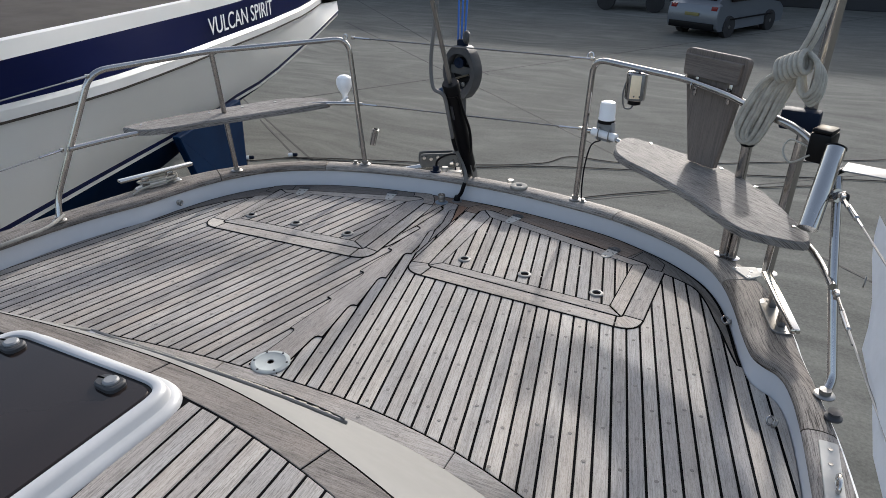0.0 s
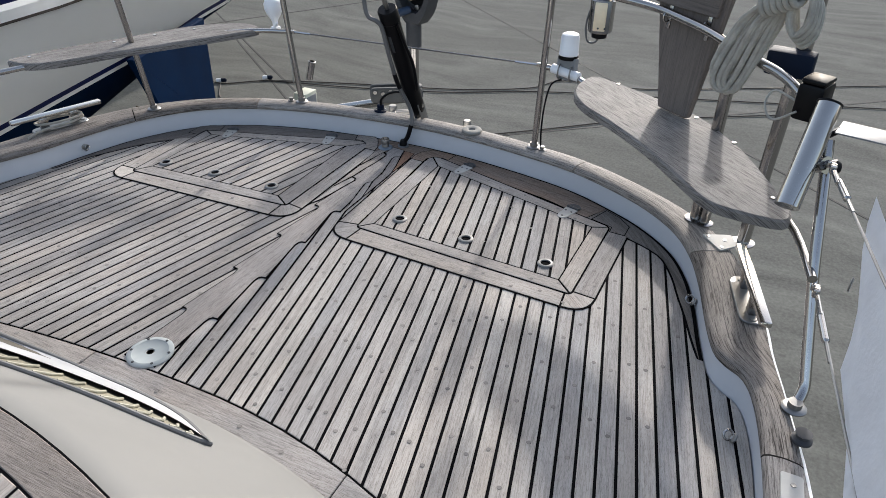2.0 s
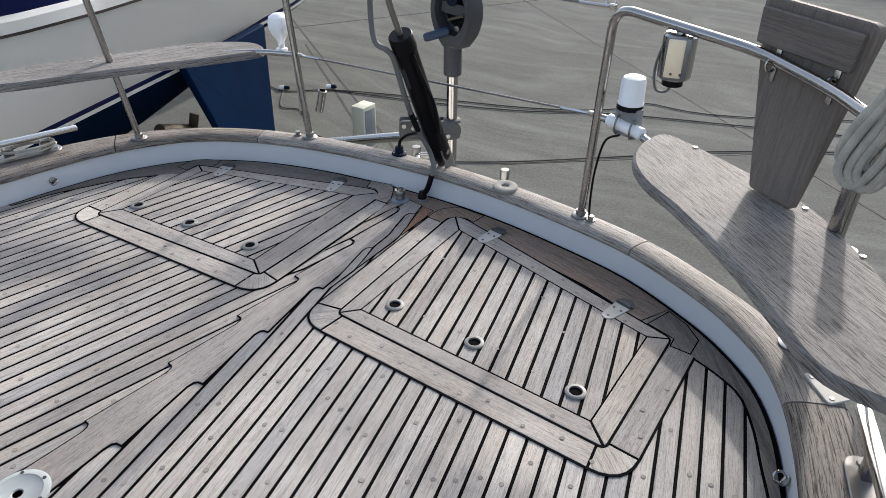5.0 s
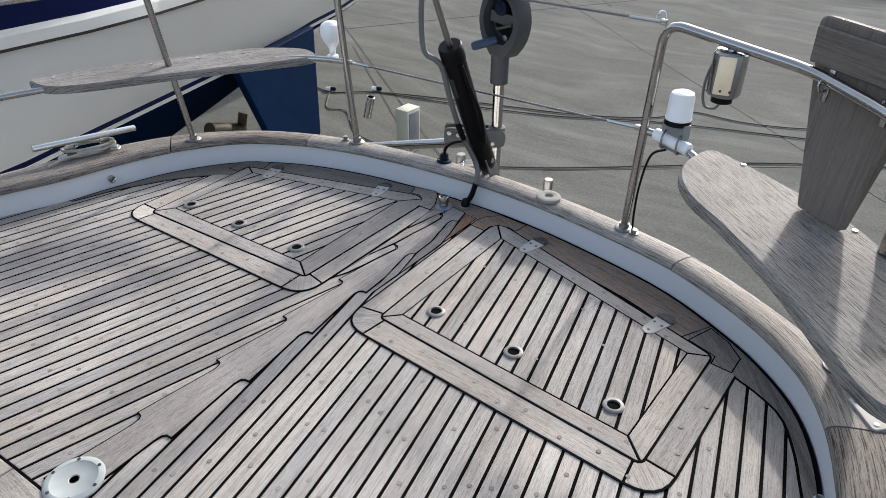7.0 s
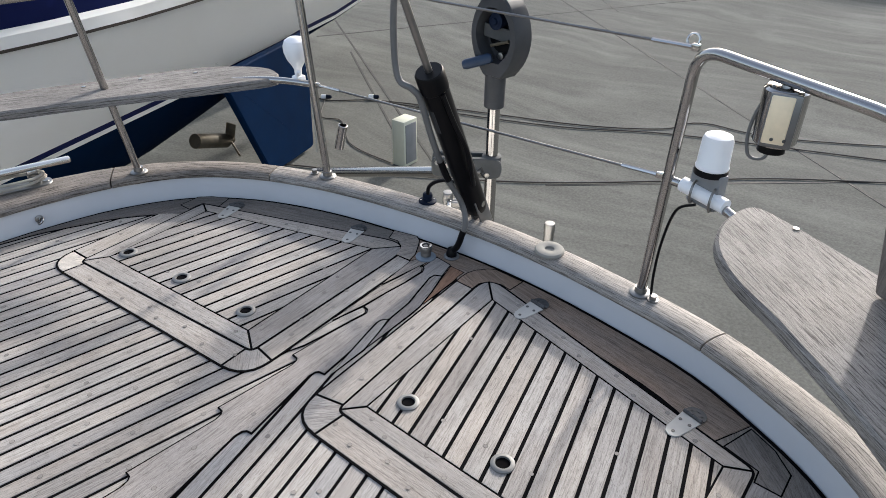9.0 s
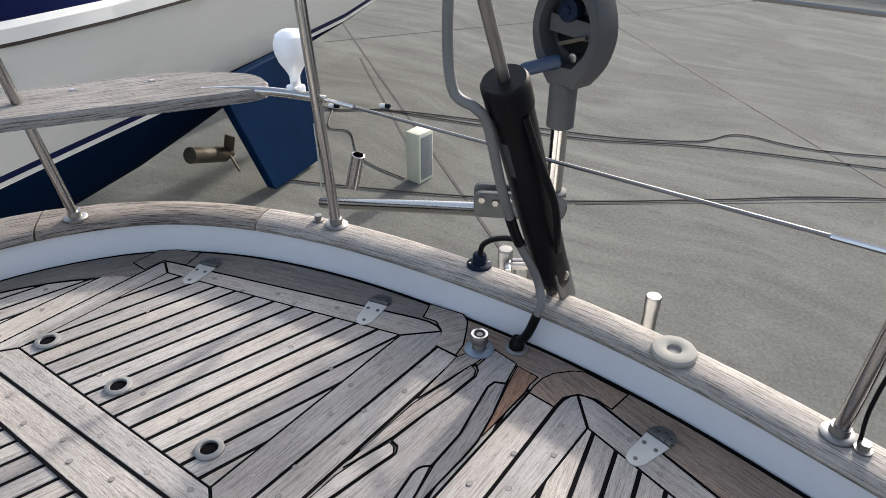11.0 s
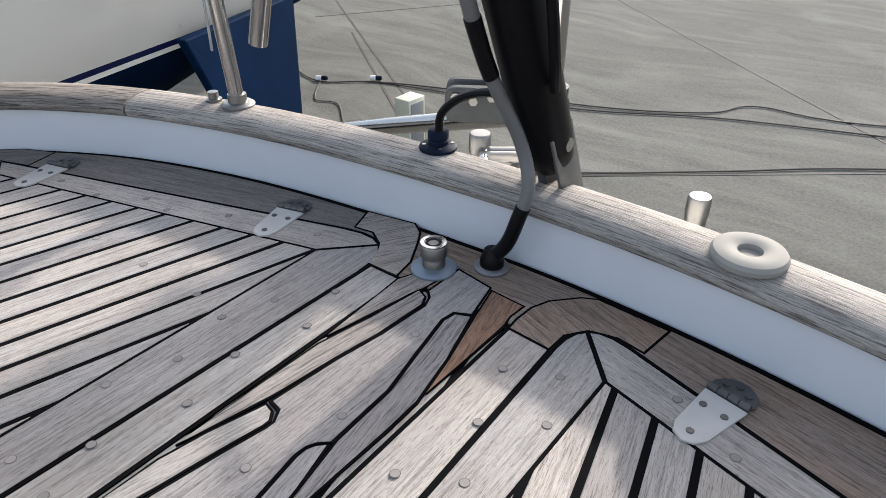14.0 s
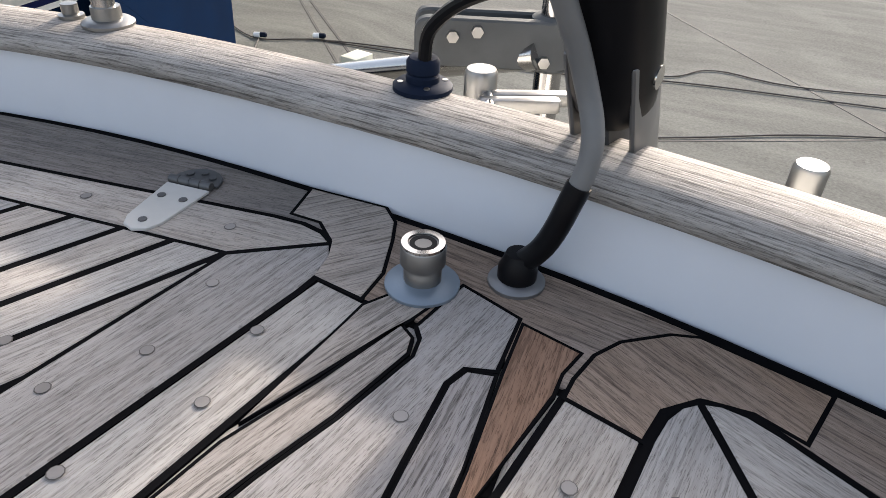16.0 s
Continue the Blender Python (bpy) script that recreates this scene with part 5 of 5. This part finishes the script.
def roof_edge(x):
    return -0.47 - 0.16 * max(0.0, x - 0.1) ** 2 * 1.6 - 0.12 * min(0.0, x - 0.1) ** 2


xs = [-1.05 + 0.07 * i for i in range(34)]
bm = bmesh.new()
rows = []
for x in xs:
    y0, y1 = fwd(x) - 0.078, roof_edge(x)
    rows.append([bm.verts.new((x, y, z)) for y, z in ((y0, -0.02), (y0 - 0.004, 0.012), (y0 - 0.02, 0.03), (y0 * 0.72 + y1 * 0.28, 0.10), (y0 * 0.35 + y1 * 0.65, 0.235), (y1 + 0.045, 0.315), (y1 + 0.005, 0.338), (y1 - 0.03, ROOF - 0.004), (-2.6, ROOF - 0.004))])
for a, b in zip(rows, rows[1:]):
    for j in range(8):
        bm.faces.new((a[j], a[j + 1], b[j + 1], b[j]))
coach = tagged(finish("coach_roof", bm, CREAM), "cream moulded coach roof end sloping to the deck", "coach roof", kind="structure")

# vent slot laid on the slope; its dark base colour paints the recess's shade


def slope_z(x, y):
    y0, y1 = fwd(x) - 0.078, roof_edge(x)
    prof = [(y0 - 0.02, 0.03), (y0 * 0.72 + y1 * 0.28, 0.10), (y0 * 0.35 + y1 * 0.65, 0.235), (y1 + 0.045, 0.315)]
    for (ya, za), (yb, zb) in zip(prof, prof[1:]):
        if yb <= y <= ya:
            return za + (zb - za) * (ya - y) / (ya - yb)
    return 0.03 if y > prof[0][0] else 0.315


AFT = smooth_line([(-0.62, -0.155, 0), (-0.35, -0.150, 0), (-0.14, -0.146, 0), (0.14, -0.152, 0), (0.30, -0.178, 0), (0.44, -0.232, 0)], 4)
FORE = smooth_line([(-0.62, -0.40, 0), (-0.35, -0.375, 0), (-0.10, -0.335, 0), (0.14, -0.290, 0), (0.32, -0.265, 0), (0.44, -0.236, 0)], 4)


def on_slope(v0, v1, lift0, lift1):
    bm = bmesh.new()
    rows = []
    for a, b in zip(AFT, FORE):
        row = []
        for k in range(6):
            v = v0 + (v1 - v0) * k / 5
            p = a.lerp(b, v)
            row.append(bm.verts.new((p.x, p.y, slope_z(p.x, p.y) + lift0 + (lift1 - lift0) * k / 5)))
        rows.append(row)
    for a, b in zip(rows, rows[1:]):
        for k in range(5):
            bm.faces.new((a[k], b[k], b[k + 1], a[k + 1]))
    return bm


slot = tagged(finish("vent_slot", on_slope(0.0, 1.0, 0.003, 0.003), plain("slot_shade", (0.09, 0.08, 0.06), 0.8)), "vent slot on the coach roof slope with recess shade in its colour", "vent")
part("bank", on_slope(0.0, 0.46, 0.006, 0.020), GREY_WHITE, slot, "bluish white inner bank")
part("panel", on_slope(0.54, 1.0, 0.006, 0.009), plain("grimy_cream", (0.17, 0.155, 0.11), 0.6, 0, 0.35, 18), slot, "grimy yellowed back panel")
RIB = plain("cream_rib", (0.30, 0.285, 0.22), 0.6, 0, 0.2, 30)
for a, b in list(zip(AFT, FORE))[1:-2]:
    p, q = a.lerp(b, 0.60), a.lerp(b, 0.97)
    part("rib", tube(bmesh.new(), [(v.x, v.y, slope_z(v.x, v.y) + 0.011) for v in (p, p.lerp(q, 0.5) + Vector((0.012, 0, 0)), q)], 0.0042, 8), RIB, slot)
loop = [(p.x, p.y, slope_z(p.x, p.y) + 0.006) for p in AFT + FORE[::-1][1:]]
part("lip", tube(bmesh.new(), loop, 0.006, 8, True), CREAM, slot)

# teak on the roof
finish("roof_bed", slab(bmesh.new(), [(x, roof_edge(x) - 0.004) for x in xs[8:31]] + [(1.1, -2.5), (-0.5, -2.5)], 0.335, ROOF + 0.0086, 0.0), CAULK, coach, flat=True)
for a, b in ((8, 17), (17, 24), (24, 30)):
    seg = xs[a:b + 1]
    poly = [(x, roof_edge(x) - 0.006) for x in seg] + [(x - 0.02, roof_edge(x) - 0.078) for x in seg[::-1]]
    finish("border_board", slab(bmesh.new(), inset(poly, 0.002), 0.34, ROOF + 0.010, 0.0014, 0), TEAK_DARK, coach, flat=True)
field = [(x, roof_edge(x) - 0.084) for x in xs[19:31]] + [(1.1, -2.4), (0.285, -2.4)]
for i in range(-1, 16):
    piece = clean(clip(field, (math.cos(radians(3.5)), math.sin(radians(3.5))), 0.284 + i * 0.0511 + 0.003, 0.284 + (i + 1) * 0.0511 - 0.003))
    if len(piece) > 2:
        finish("roof_plank", slab(bmesh.new(), piece, 0.34, ROOF + 0.010, 0.0014, 93.5), TEAK, coach, flat=True)

field = [(x, roof_edge(x) - 0.084) for x in xs[8:12]] + [(-0.30, -2.4), (-0.49, -2.4)]
for i in range(6):
    piece = clean(clip(field, (-1, 0), 0.288 + i * 0.0511 + 0.003, 0.288 + (i + 1) * 0.0511 - 0.003))
    if len(piece) > 2:
        finish("roof_plank", slab(bmesh.new(), piece, 0.34, ROOF + 0.010, 0.0014, 90), TEAK, coach, flat=True)
for i in range(11):
    piece = [(-0.285 + i * 0.0511 + 0.003, -2.4), (-0.285 + (i + 1) * 0.0511 - 0.003, -2.4), (-0.285 + (i + 1) * 0.0511 - 0.003, -1.085), (-0.285 + i * 0.0511 + 0.003, -1.085)]
    finish("roof_plank", slab(bmesh.new(), piece, 0.34, ROOF + 0.010, 0.0014, 90), TEAK, coach, flat=True)

hatch = thing("deck_hatch", (-0.004, -0.80, ROOF), "deck hatch with smoked acrylic lid in a white frame", "hatch")
fo = rounded([Vector(p) for p in ((-0.29, -0.27), (0.29, -0.27), (0.29, 0.27), (-0.29, 0.27))], (0.11,) * 4, 10)
bm = bmesh.new()
rows = []
for d, z in ((0.0, 0.004), (0.001, 0.012), (0.006, 0.020), (0.013, 0.024), (0.021, 0.026), (0.024, 0.030), (0.027, 0.040), (0.032, 0.046), (0.039, 0.049), (0.047, 0.049), (0.053, 0.047), (0.056, 0.042)):
    rows.append([bm.verts.new((p[0], p[1], z)) for p in inset(fo, d)])
for a, b in zip(rows, rows[1:]):
    for j in range(len(a)):
        k = (j + 1) % len(a)
        bm.faces.new((a[j], a[k], b[k], b[j]))
part("frame", bm, GREY_WHITE, hatch)
part("gasket", slab(bmesh.new(), inset(fo, 0.052), 0.02, 0.041, 0.002), BLACK, hatch)
part("pane", slab(bmesh.new(), inset(fo, 0.062), 0.02, 0.044, 0.003), GLASS, hatch, "smoked acrylic pane")
for sx in (-0.19, 0.13):
    bm = slab(bmesh.new(), [(p.x, p.y) for p in rounded([Vector(p) for p in ((sx - 0.032, 0.155), (sx + 0.035, 0.15), (sx + 0.035, 0.20), (sx - 0.032, 0.195))], (0.022,) * 4)], 0.044, 0.056, 0.004)
    knob = part("latch", bm, DARKGREY, hatch)
    part("dial", lathe(bmesh.new(), [(0.017, 0.056), (0.017, 0.060), (0.013, 0.063), (0, 0.063)], (sx + 0.008, 0.175, 0), seg=20), GREY, knob)

dome = thing("roof_vent", (0.62, -0.86, ROOF + 0.01), "white domed plastic vent on the coach roof", "vent")
part("dome", lathe(bmesh.new(), [(0.075, 0), (0.08, 0.01), (0.078, 0.02), (0.06, 0.032), (0.03, 0.038), (0, 0.04)], seg=32), WHITE, dome)

# side decks, hull and keel ahead of the aft deck
for sx, xa, xb in ((1, 1.02, 1.66), (-1, -1.54, -1.0)):
    tagged(finish("side_deck", slab(bmesh.new(), [(xa, -2.6), (xb, -2.6), (xb, -0.62), (xa, -0.62)], -0.04, -0.006, 0.004, 90), TEAK), "weathered teak side deck beside the coach roof", "deck", kind="structure")
bm = bmesh.new()
rows = []
for y in (-0.6, -1.3, -2.0, -2.6):
    ring = [(-1.57, 0.09), (-1.56, -0.4), (-1.34, -1.1), (-0.86, -1.6), (0.06, -1.72), (0.98, -1.6), (1.46, -1.1), (1.68, -0.4), (1.70, 0.09)]
    rows.append([bm.verts.new((x, y, z)) for x, z in ring])
for a, b in zip(rows, rows[1:]):
    for j in range(len(a) - 1):
        bm.faces.new((a[j], a[j + 1], b[j + 1], b[j]))
bm.faces.new(rows[-1])
tagged(finish("hull", bm, HULL_WHITE), "white forward hull of the boat", "hull", kind="structure")
bm = slab(bmesh.new(), [(-0.10, -2.55), (0.22, -2.55), (0.18, -0.4), (-0.06, -0.4)], GROUND, -1.62, 0.02)
tagged(finish("keel", bm, ANTIFOUL), "blue antifouled keel standing on the concrete", "keel", kind="structure")

# ---- neighbouring yacht ----
def lerp_list(table, y):
    for (a, va), (b, vb) in zip(table, table[1:]):
        if y <= b:
            return va + (vb - va) * (y - a) / (b - a)
    return table[-1][1]


SHEER = [(-6, -3.2), (0, -3.42), (1.5, -3.55), (3.0, -3.90), (4.5, -4.25), (6.0, -4.72), (7.4, -5.25), (8.4, -5.75)]
STRAKE = [(-6, -3.35), (0, -3.60), (1.5, -3.69), (2.1, -3.70), (2.7, -3.78), (3.5, -3.97), (4.7, -4.33), (5.7, -4.62), (7.2, -5.15), (8.4, -5.72)]
WATER = [(-6, -3.45), (0, -3.62), (1.46, -3.88), (2.08, -4.06), (2.83, -4.25), (3.76, -4.48), (4.73, -4.70), (5.3, -4.88), (6.5, -5.14), (7.8, -5.40), (8.9, -5.70)]
WATER_Z = [(-6, -0.93), (2.0, -0.93), (3.8, -0.90), (4.6, -0.87), (5.9, -0.80), (6.5, -0.72), (7.8, -0.46), (8.9, -0.27)]
DEPTH = [(-6, 1.0), (1.0, 0.95), (3.2, 0.74), (4.0, 0.52), (4.6, 0.34), (5.3, 0.16), (6.0, 0.05), (8.9, 0.02)]
stations = [-6, -4, -2, 0, 0.8, 1.5, 2.1, 2.7, 3.2, 3.76, 4.3, 4.8, 5.3, 5.9, 6.5, 7.0, 7.6, 8.0, 8.4, 8.9]
yacht = thing("neighbour_yacht", (-4.9, 3.0, GROUND), "white yacht with a navy stripe and blue antifouling", "yacht")
BASE = Vector((-4.9, 3.0, GROUND))


def skin(name, levels, mat, label=""):
    bm = bmesh.new()
    rows = [[bm.verts.new(Vector(p) - BASE) for p in levels(y)] for y in stations]
    for a, b in zip(rows, rows[1:]):
        for j in range(len(a) - 1):
            bm.faces.new((a[j], a[j + 1], b[j + 1], b[j]))
    bmesh.ops.solidify(bm, geom=bm.faces[:], thickness=0.02)
    return part(name, bm, mat, yacht, label)


def lv_stripe(y):
    s, w = lerp_list(STRAKE, y), lerp_list(SHEER, y)
    return [(s + 0.0, y, 0.02), (s * 0.5 + w * 0.5, y, 0.19), (w, y, 0.34)]


def lv_strake(y):
    s = lerp_list(STRAKE, y)
    return [(s - 0.01, y, -0.115), (s + 0.03, y, -0.10), (s + 0.03, y, -0.015), (s, y, 0.02)]


def lv_top(y):
    s, w, z = lerp_list(STRAKE, y), lerp_list(WATER, y), lerp_list(WATER_Z, y)
    return [(w + (s - w) * t ** 0.8, y, z + (-0.115 - z) * t) for t in (0, 0.2, 0.4, 0.6, 0.8, 1.0)]


def lv_boot(y):
    w, z = lerp_list(WATER, y), lerp_list(WATER_Z, y)
    return [(w - 0.012, y, z - 0.045), (w, y, z)]


def lv_bottom(y):
    w, z = lerp_list(WATER, y), lerp_list(WATER_Z, y)
    deep = lerp_list(DEPTH, y)
    return [(w - 0.024 - 0.9 * t ** 1.4 * min(1, deep + 0.12), y, z - 0.085 - deep * t ** 0.75) for t in (0, 0.25, 0.5, 0.75, 1.0)]


skin("stripe", lv_stripe, HULL_BLUE, "navy blue stripe")
skin("rubbing_strake", lv_strake, HULL_WHITE)
skin("strake_line", lambda y: [(lerp_list(STRAKE, y) + 0.034, y, -0.108), (lerp_list(STRAKE, y) + 0.034, y, -0.088)], CABLE, "dark rubber line")
skin("hull_side", lv_top, HULL_WHITE)
skin("boot_top", lv_boot, HULL_BLUE)
skin("waterline_stripe", lambda y: [(lerp_list(WATER, y) - 0.024, y, lerp_list(WATER_Z, y) - 0.085), (lerp_list(WATER, y) - 0.012, y, lerp_list(WATER_Z, y) - 0.045)], HULL_WHITE, "thin white line")
skin("bottom", lv_bottom, ANTIFOUL, "blue antifouled bottom")
skin("bulwark", lambda y: [(lerp_list(SHEER, y), y, 0.34), (lerp_list(SHEER, y) - 0.02, y, 0.46), (lerp_list(SHEER, y) - 0.07, y, 0.47), (lerp_list(SHEER, y) - 0.09, y, 0.40)], HULL_WHITE)
skin("deck", lambda y: [(lerp_list(SHEER, y) - 0.09, y, 0.41), (lerp_list(SHEER, y) - 0.5, y, 0.43), (lerp_list(SHEER, y) - 2.4, y, 0.45)], TEAK_RAIL, "yellowish teak side deck")
skin("far_side", lambda y: [(lerp_list(SHEER, y) - 2.4, y, 0.45), (lerp_list(SHEER, y) - 2.3, y, -0.3), (lerp_list(WATER, y) - 1.3, y, -1.2)], HULL_WHITE)
bm = slab(bmesh.new(), [(p.x, p.y) for p in rounded([Vector(p) for p in ((3.76, -0.86), (5.16, -0.80), (5.10, -2.06), (4.30, -2.06))], (0.02, 0.02, 0.06, 0.06))], -0.04, 0.04, 0.012)
bmesh.ops.transform(bm, matrix=Matrix(((0, 0, 1, 0), (1, 0, 0, 0), (0, 1, 0, 0), (0, 0, 0, 1))), verts=bm.verts)
bmesh.ops.transform(bm, matrix=Matrix.Rotation(radians(14), 4, "Z"), verts=bm.verts)
bmesh.ops.translate(bm, vec=Vector((-3.36, 0, 0)) - BASE, verts=bm.verts)
part("rudder", bm, ANTIFOUL, yacht, "blue antifouled rudder")
prop_at = Vector((-4.86, 4.02, -1.76)) - BASE
part("shaft", tube(bmesh.new(), [prop_at + Vector((0.10, -0.42, 0.16)), prop_at], 0.075, 16), BRONZE, yacht)
bm = bmesh.new()
lathe(bm, [(0.05, 0), (0.06, 0.03), (0.05, 0.09), (0, 0.12)], prop_at, (-0.2, 1, -0.1), 16)
for k in range(3):
    m = Matrix.Translation(prop_at + Vector((0, 0.05, 0))) @ Matrix.Rotation(radians(120 * k + 20), 4, "Y") @ Matrix.Rotation(radians(35), 4, "Z")
    box(bm, (0, 0, 0), (0.10, 0.02, 0.17), 0.008, m @ Matrix.Translation((0, 0, 0.12)))
part("propeller", bm, BRONZE, yacht, "dull bronze propeller")
bm = slab(bmesh.new(), [(-2.5, -1.9), (1.6, -1.9), (2.6, -1.0), (-3, -1.0)], -0.12, 0.12, 0.03)
bmesh.ops.transform(bm, matrix=Matrix(((0, 0, 1, 0), (1, 0, 0, 0), (0, 1, 0, 0), (0, 0, 0, 1))), verts=bm.verts)
bmesh.ops.translate(bm, vec=Vector((-4.9, 0, -0.2)) - BASE, verts=bm.verts)
part("keel", bm, ANTIFOUL, yacht)

# name lettering on the stripe, a part for each letter
a, b = Vector((lerp_list(STRAKE, 4.2) * 0.5 + lerp_list(SHEER, 4.2) * 0.5, 4.2, 0.11)), Vector((lerp_list(STRAKE, 5.9) * 0.5 + lerp_list(SHEER, 5.9) * 0.5, 5.9, 0.11))
dx = (b - a).normalized()
nz = Vector((dx.y, -dx.x, 0.0)).normalized()
upv = nz.cross(dx)
mm = Matrix((dx, upv, nz)).transposed().to_4x4()
mm.translation = (a + b) / 2 + nz * 0.03 - upv * 0.02 - BASE


def lettered(text):
    cu = bpy.data.curves.new("lettering", "FONT")
    cu.body, cu.size, cu.extrude = text, 0.25, 0.002
    ob = new("lettering", cu)
    bpy.context.view_layer.update()
    me = bpy.data.meshes.new_from_object(ob.evaluated_get(bpy.context.evaluated_depsgraph_get()))
    bpy.data.objects.remove(ob)
    me.materials.clear()
    me.materials.append(WHITE)
    return me, max(v.co.x for v in me.vertices)


NAME = "VULCAN SPIRIT"
total = lettered(NAME)[1]
for i, c in enumerate(NAME):
    if c != " ":
        me, wide = lettered(c)
        upto = lettered(NAME[:i + 1])[1]
        ob = new("letter", me)
        ob.parent = yacht
        ob.matrix_basis = mm @ Matrix.Translation((upto - wide - total / 2, 0, 0))

# ---- parked car ----
car = thing("car", (-0.55, 22.7, GROUND), "silver blue compact hatchback parked in the yard", "car")
CM = Matrix.Rotation(radians(-25), 4, "Z")
S = 0.93
prof = [(-2.05, 0.32), (-2.10, 0.55), (-2.08, 0.80), (-2.0, 0.98), (-1.86, 1.05), (-1.55, 1.38), (-1.25, 1.46), (-0.2, 1.48), (0.35, 1.40), (1.0, 1.02), (1.75, 0.88), (2.02, 0.70), (2.08, 0.45), (2.02, 0.25), (-1.9, 0.22)]
bm = bmesh.new()
rows = []
for x, w in ((-0.84, 0.90), (-0.88, 1.0), (0.88, 1.0), (0.84, 0.90)):
    rows.append([bm.verts.new((x * (1.0 if z < 1.0 else 0.86), y * w, z if z < 1.0 else z * (0.98 if w < 1 else 1))) for y, z in prof])
for a, b in zip(rows, rows[1:]):
    for j in range(len(prof)):
        k = (j + 1) % len(prof)
        bm.faces.new((a[j], a[k], b[k], b[j]))
bm.faces.new(rows[0])
bm.faces.new(rows[-1][::-1])
for v in bm.verts:
    v.co = CM @ (v.co * S)
body = part("body", bm, CAR_PAINT, car)


def car_bit(name, c, size, mat, parent, label=""):
    bm = box(bmesh.new(), (0, 0, 0), Vector(size) * S, 0.01, None)
    bmesh.ops.transform(bm, matrix=CM @ Matrix.Translation(Vector(c) * S), verts=bm.verts)
    return part(name, bm, mat, parent, label)


for sx in (-1, 1):
    car_bit("side_window", (sx * 0.775, -0.75, 1.22), (0.06, 0.86, 0.34), GLASS, body)
    car_bit("side_window", (sx * 0.775, 0.15, 1.22), (0.06, 0.80, 0.34), GLASS, body)
    car_bit("tail_light", (sx * 0.72, -1.99, 0.90), (0.20, 0.14, 0.13), RED, body, "red tail light")
    car_bit("side_moulding", (sx * 0.885, 0.0, 0.55), (0.03, 2.6, 0.05), BLACK, body)
    for y in (-1.27, 1.29):
        c = CM @ (Vector((sx * 0.765, y, 0.315)) * S)
        ax = CM @ Vector((sx, 0, 0))
        w = part("wheel", lathe(bmesh.new(), [(0.20 * S, -0.1), (0.33 * S, -0.09), (0.345 * S, -0.05), (0.345 * S, 0.07), (0.33 * S, 0.105), (0.21 * S, 0.11)], c, ax, 28), RUBBER, car, "black tyre")
        part("rim", lathe(bmesh.new(), [(0.21 * S, 0.10), (0.20 * S, 0.085), (0.07 * S, 0.10), (0.05 * S, 0.115), (0, 0.115)], c, ax, 20), DULL_STEEL, w)
car_bit("rear_window", (0, -1.70, 1.24), (1.22, 0.20, 0.30), GLASS, body)
car_bit("bumper", (0, -2.05, 0.36), (1.58, 0.16, 0.20), BLACK, body)
car_bit("plate_bar", (0, -2.10, 0.70), (0.5, 0.06, 0.1), plain("yellow_plate", (0.16, 0.14, 0.05), 0.5), body)

# dark trailer at the far side, and a shed added to shade the yard
trailer = thing("boat_trailer", (-4.2, 26.6, GROUND), "dark low boat trailer standing in the shade", "trailer")
part("bed", box(bmesh.new(), (0, 0, 0.75), (2.6, 1.6, 0.35), 0.03), SHED, trailer)
for sx in (-0.9, 0.9):
    part("wheel", lathe(bmesh.new(), [(0.2, -0.1), (0.33, -0.09), (0.33, 0.09), (0.2, 0.1)], (sx, -0.75, 0.33), (0, 1, 0), 22), RUBBER, trailer)
part("load", box(bmesh.new(), (0, 0.1, 1.4), (2.2, 1.4, 0.9), 0.08), SHED, trailer)

cradle = thing("boat_cradle", (8.2, 27.5, GROUND), "dark steel boat cradle at the yard edge", "cradle")
for sx in (-1.2, 0.0, 1.2):
    part("prop", tube(bmesh.new(), [(sx, 0.3, 0), (sx * 0.8, 0.0, 1.8)], 0.06, 8), SHED, cradle)
    part("beam", box(bmesh.new(), (sx, 0, 0.08), (0.14, 1.6, 0.14), 0.01), SHED, cradle)
part("rail", box(bmesh.new(), (0, -0.5, 0.25), (3.2, 0.14, 0.16), 0.01), SHED, cradle)

shed = thing("boat_shed", (4, 34, GROUND), "long dark shed added to shade the far yard", "shed")
part("wall", box(bmesh.new(), (0, 0, 2.9), (90, 8, 5.8), 0.05), SHED, shed)
